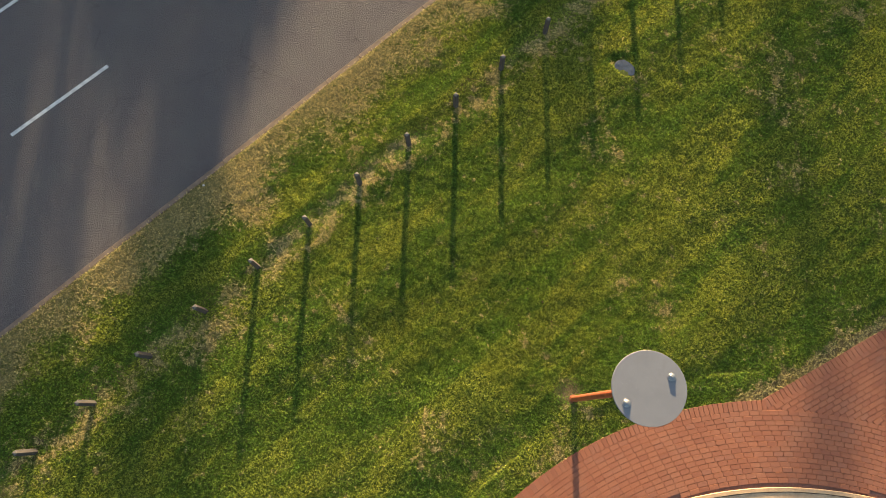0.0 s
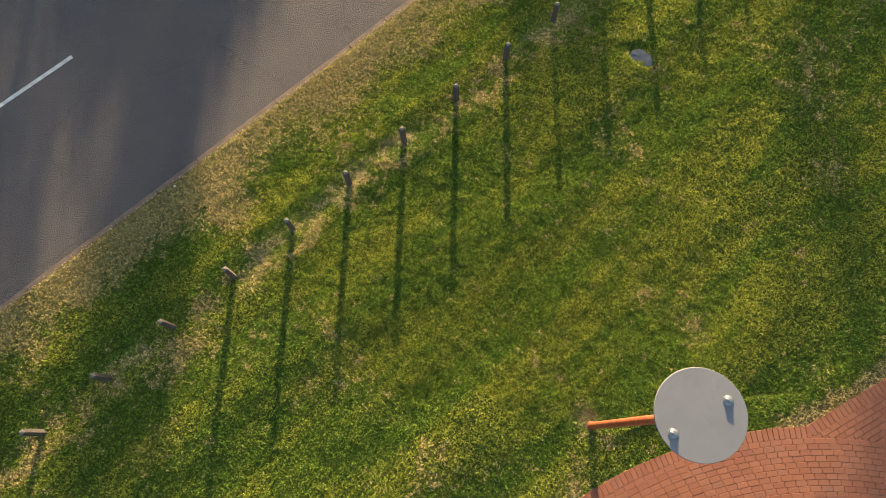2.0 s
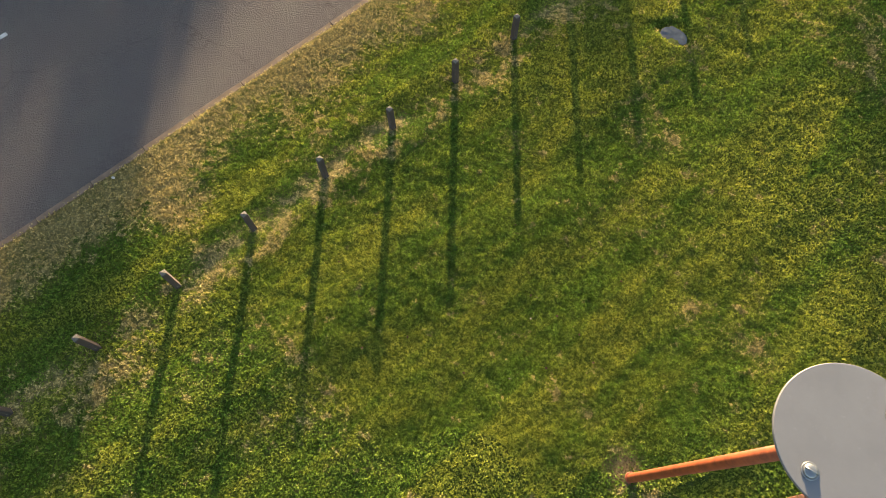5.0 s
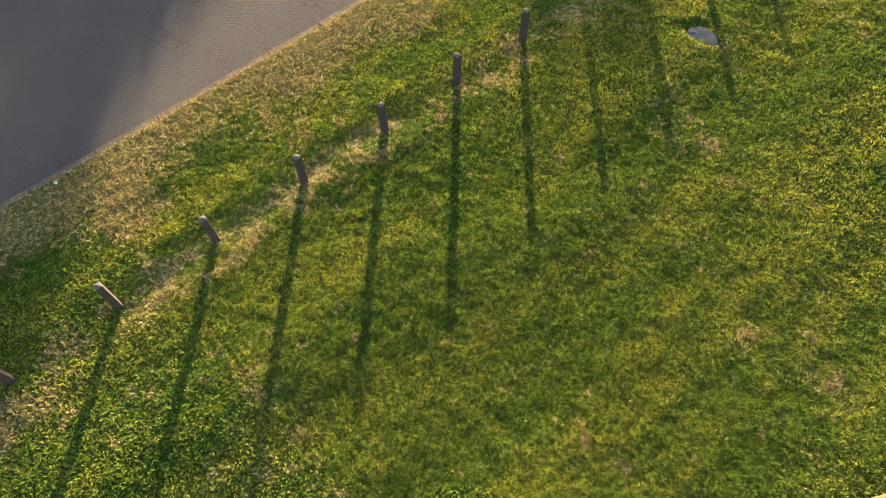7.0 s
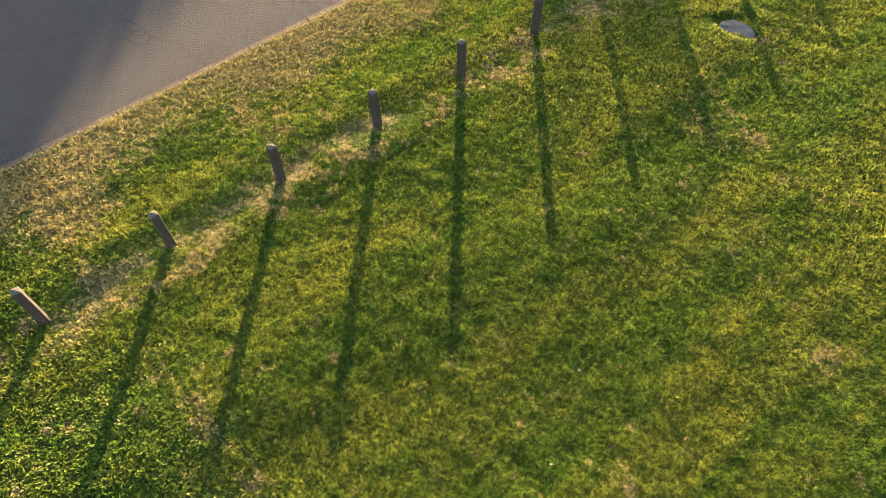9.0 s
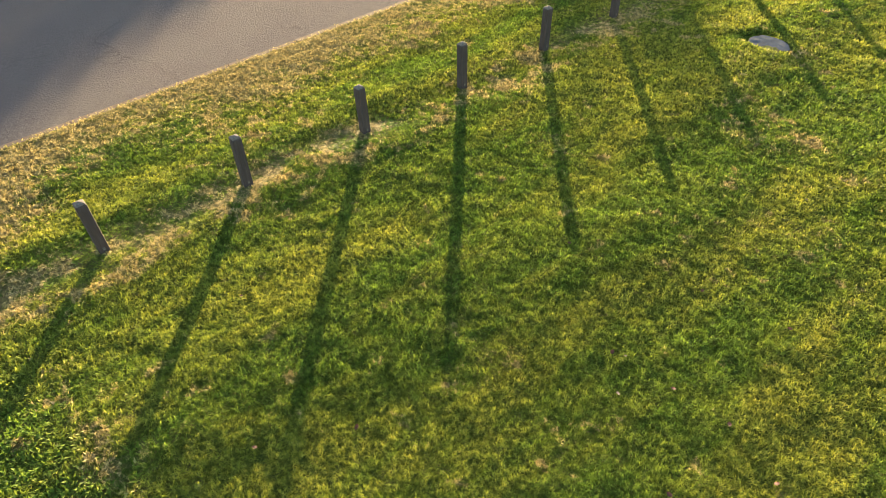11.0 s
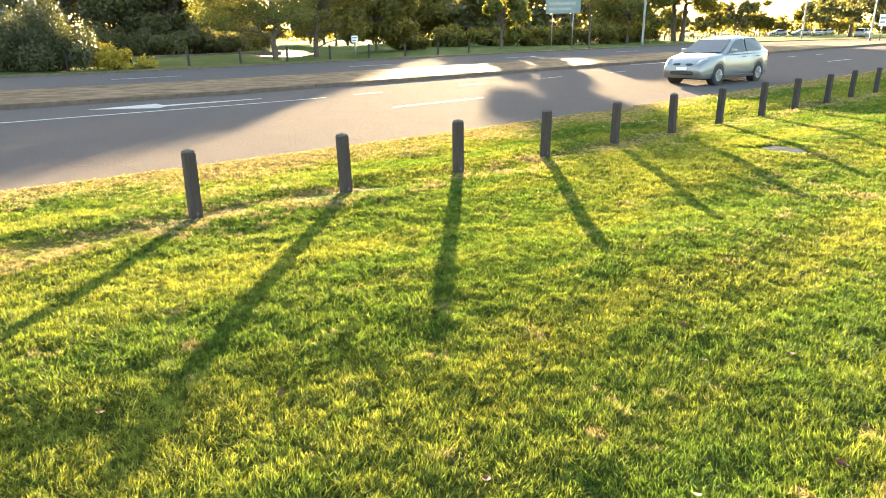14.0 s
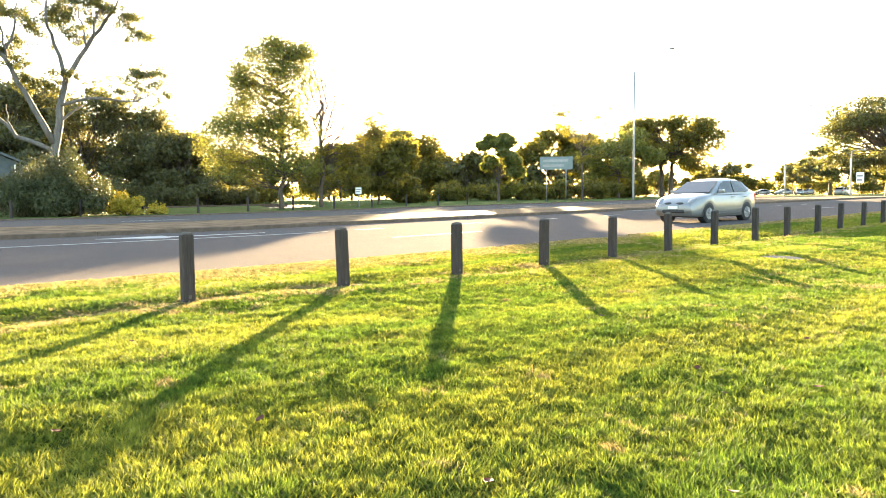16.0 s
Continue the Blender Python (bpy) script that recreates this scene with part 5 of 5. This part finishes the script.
def road_sign(x, y, w, h, base, az, label, material, posts=2):
    root = tagged(empty("road_sign", pose(x, y, Z(x, y), 0, 0, az)), label, "road sign")
    for i in range(posts):
        px = (i - (posts - 1) / 2) * w * 0.6
        bm = bmesh.new()
        tube(bm, [(px, 0.05, -0.2), (px, 0.05, base + h * 0.9)], [0.045, 0.045], 10)
        part("post", bm, M_POLE, root, smooth=True)
    bm = bmesh.new()
    box(bm, -w / 2, w / 2, -0.02, 0.0, base, base + h, 0.006)
    part("panel", bm, material, root)
    for j, f in enumerate((0.7, 0.32)):
        bm = bmesh.new()
        box(bm, -w * 0.4, w * (0.36 - 0.12 * j), -0.026, -0.0205, base + h * f - h * 0.09, base + h * f + h * 0.09)
        part("text_bar", bm, M_POLE, root, "pale bar of unreadable lettering")


road_sign(-1.3, 58.6, 2.9, 1.15, 2.9, 5, "teal and white direction sign on two posts", M_SIGN)
road_sign(33.6, 86.0, 0.9, 1.3, 1.6, 10, "small white roadside sign", M_WHITE, 1)
road_sign(-15.0, 44.6, 0.45, 0.45, 1.0, 5, "small pale park sign on a post", M_WHITE, 1)


def park_post(x, y, h=0.9):
    bm = bmesh.new()
    box(bm, -0.06, 0.06, -0.06, 0.06, -0.15, h, 0.015)
    ob = part("park_post", bm, M_WOOD)
    ob.matrix_world = pose(x, y, Z(x, y), 0, 0, random.uniform(0, 30))
    return tagged(ob, "dark timber post at the park edge", "post", "posts along the park")


post0 = park_post(*W(5.0, 32.4).xy)
for i in range(1, 9):
    copy_thing(post0, Matrix.Translation(W(5.0 + 3.1 * i, 32.4)))
for i in range(-4, 0):
    copy_thing(post0, Matrix.Translation(W(5.0 + 3.1 * i, 32.4)))
for i in range(34):
    f = i / 33
    copy_thing(post0, Matrix.Translation(W(78 + f * 62, 46 + f * 11)))


def park_wall():
    """A low pale edging that closes the lawn beyond the far verge."""
    bm = bmesh.new()
    box(bm, 0, 2.18, -0.15, 0.15, -0.2, 0.14, 0.02)
    ob = part("garden_wall", bm, M_KERB)
    ob.matrix_world = Matrix.Translation(W(-2, 49)) @ pose(0, 0, 0, 0, 0, ROAD_AZ)
    tagged(ob, "low pale masonry edging across the park lawn", "wall", "wall panels")
    for i in range(1, 11):
        copy_thing(ob, Matrix.Translation(W(-2 + i * 2.2, 49)) @ pose(0, 0, 0, 0, 0, ROAD_AZ))


park_wall()


def house(x, y, az):
    root = tagged(empty("house", pose(x, y, Z(x, y), 0, 0, az)), "brown brick house with a blue-grey clad gable", "house")
    L, D, H, R = 9.0, 7.0, 2.4, 2.2
    bm = bmesh.new()
    box(bm, -L / 2, L / 2, -D / 2, D / 2, -0.3, H)
    part("wall", bm, M_WALL, root)
    bm = bmesh.new()
    prof = [(-L / 2 - 0.4, H), (0, H + R), (L / 2 + 0.4, H), (L / 2 + 0.4, H + 0.18), (0, H + R + 0.2), (-L / 2 - 0.4, H + 0.18)]
    a = [bm.verts.new((px, -D / 2 - 0.4, z)) for px, z in prof]
    b = [bm.verts.new((px, D / 2 + 0.4, z)) for px, z in prof]
    bm.faces.new(a)
    bm.faces.new(b[::-1])
    for i in range(6):
        bm.faces.new((a[i], a[(i + 1) % 6], b[(i + 1) % 6], b[i]))
    part("roof", bm, M_ROOF, root)
    bm = bmesh.new()
    g = [bm.verts.new(p) for p in ((-L / 2, -D / 2 + 0.003, H), (L / 2, -D / 2 + 0.003, H), (0, -D / 2 + 0.003, H + R))]
    f = bm.faces.new(g)
    r = bmesh.ops.extrude_face_region(bm, geom=[f])
    for v in [q for q in r["geom"] if isinstance(q, bmesh.types.BMVert)]:
        v.co.y += 0.12
    part("gable", bm, M_ROOF, root, "blue-grey clad gable")
    for wx, wz in ((2.6, 2.55), (-2.4, 1.0), (2.4, 0.9)):
        win = empty("window", Matrix.Translation((wx, -D / 2, wz)))
        win.parent = root
        bm = bmesh.new()
        for q in ((-0.6, 0.6, 0, 0.08), (-0.6, 0.6, 0.72, 0.8), (-0.6, -0.52, 0.08, 0.72), (0.52, 0.6, 0.08, 0.72)):
            box(bm, q[0], q[1], -0.06, 0.02, q[2], q[3])
        part("window_frame", bm, M_WHITE, win, "white window frame")
        bm = bmesh.new()
        box(bm, -0.52, 0.52, -0.02, 0.0, 0.08, 0.72)
        part("pane", bm, M_PANE, win)


house(-43.2, 40.2, 46)

# ---- paving bricks ----
lay_path()


# ---- grass ----
def grass_patch(count, xr, yr, keep, length, width, seed):
    """Blades of grass on the lawn: positions drawn in a rectangle of the plan, kept where keep(x, y) allows."""
    rng = np.random.default_rng(seed)
    x = rng.uniform(*xr, count)
    y = rng.uniform(*yr, count)
    s, k = SK(x, y)
    ok = keep(x, y) & (k < 2.875 + rng.normal(size=count) * 0.035) & ~paved(x, y, -0.02)
    ok &= ~(((x - 3.73) / 0.33) ** 2 + ((y - 10.02 + 0.3 * (x - 3.73)) / 0.23) ** 2 < 1)
    tuft = vnoise(x + 9, y + 31, 0.040) * 0.5 + vnoise(x + 70, y + 11, 0.085) * 0.4 + vnoise(x + 20, y + 41, 0.3) * 0.1
    # thin on the worn strip, full elsewhere
    worn = np.exp(-(k / 0.28) ** 2) * (vnoise(x + 3, y + 7, 0.8) > 0.42)
    worn = np.maximum(worn, np.exp(-((x - 3.44) ** 2 + (y - 0.92) ** 2) / 0.05))
    edge = (x - E0[0]) * EN[0] + (y - E0[1]) * EN[1]
    worn = np.maximum(worn, np.exp(-(edge / 0.22) ** 2) * (x > 7.2) * (vnoise(x + 13, y + 17, 0.5) > 0.35))
    foot = np.exp(-((x - 3.44) ** 2 + (y - 0.96) ** 2) / 0.15)
    ok &= rng.random(count) > 0.97 * foot
    ok &= rng.random(count) < np.clip((tuft - 0.08) * 3.0, 0.5, 1.0) * (1 - 0.35 * worn)
    x, y, s, k, tuft, worn = x[ok], y[ok], s[ok], k[ok], tuft[ok], worn[ok]
    n = len(x)
    z = rise(s, k) + (swell(s, k) + turf(s, k)) * ~paved(x, y, 0.7) - hollow(x, y) - 0.005 + 0.012 * (tuft - 0.3) + 0.014 * vnoise(x + 60, y + 60, 0.13)
    L = length * (0.62 + 0.42 * tuft + 0.42 * rng.random(n)) * (1 - 0.35 * np.clip((k - 1.2) / 1.5, 0, 1))
    # neighbours in a tuft lean much the same way
    az = vnoise(x + 5, y + 5, 0.09) * 11 + rng.normal(size=n) * 1.4
    lean = np.clip(0.48 + 0.80 * rng.random(n) + 0.12 * rng.normal(size=n) + 0.55 * worn, 0.1, 1.42)
    dx, dy = np.cos(az), np.sin(az)
    tw = az + math.pi / 2 + rng.normal(size=n) * 0.6
    wx, wy = np.cos(tw) * width * 0.5, np.sin(tw) * width * 0.5
    sc = 0.7 + 0.6 * rng.random(n)
    wx, wy = wx * sc, wy * sc
    base = np.stack([x, y, z], -1)
    side = np.stack([wx, wy, np.zeros(n)], -1)
    out = np.stack([dx * np.sin(lean), dy * np.sin(lean), np.cos(lean)], -1)
    tip = base + out * L[:, None]
    v = np.stack([base - side, base + side, tip], 1).reshape(-1, 3)
    t = np.arange(n * 3).reshape(-1, 3)
    return v, t


def sow():
    def bearing(x, y):
        d = np.hypot(x - 0.85, y + 0.14)
        b = np.degrees(np.arctan2(x - 0.85, y + 0.14)) + (vnoise(x * 83, y * 83, 1.0) - 0.5) * 30
        return d, b

    def fan(x, y):
        """Where the fine blades stand: a wide fan close by, a narrower one beyond."""
        d, b = bearing(x, y)
        e = d + (vnoise(x * 91, y * 91, 1.0) - 0.5) * 3.5
        return ((e < 7.5) & (b > -64) & (b < 66)) | ((e < 14) & (b > -54) & (b < 34))

    def ring(r0, r1):
        def keep(x, y):
            d, b = bearing(x, y)
            e = d + (vnoise(x * 91, y * 91, 1.0) - 0.5) * 3.5 * (d > 2.4)
            return (e >= r0) & (e < r1) & fan(x, y)
        return keep

    def rest(x, y):
        return ~fan(x, y) | (np.hypot(x - 0.85, y + 0.14) < 1.2)

    groups = [
        grass_patch(1380000, (-5.0, 5.6), (-0.4, 5.6), ring(1.2, 4.2), 0.033, 0.0062, 1),
        grass_patch(1920000, (-9.0, 9.0), (-0.4, 9.6), ring(4.2, 7.5), 0.035, 0.0102, 2),
        grass_patch(1850000, (-12, 10), (1, 17), ring(7.5, 14), 0.040, 0.0175, 3),
        grass_patch(1480000, (-15, 14), (-5, 15), rest, 0.047, 0.029, 4),
        grass_patch(150000, (5, 36), (6, 42), lambda x, y: (x > 14) | (y > 15), 0.05, 0.03, 5),
        grass_patch(420000, (2, 22), (13, 34), lambda x, y: (np.abs(SK(x, y)[1] + 1.5) < 4.5) & ((y > 15) | (x > 10)), 0.05, 0.034, 6),
    ]
    vs, ts, off = [], [], 0
    for v, t in groups:
        vs.append(v)
        ts.append(t + off)
        off += len(v)
    ob = fast_mesh("grass", np.concatenate(vs), np.concatenate(ts), M_BLADES)
    tagged(ob, "mown green lawn grass with dry straw-coloured patches", "grass", kind="stuff")


sow()
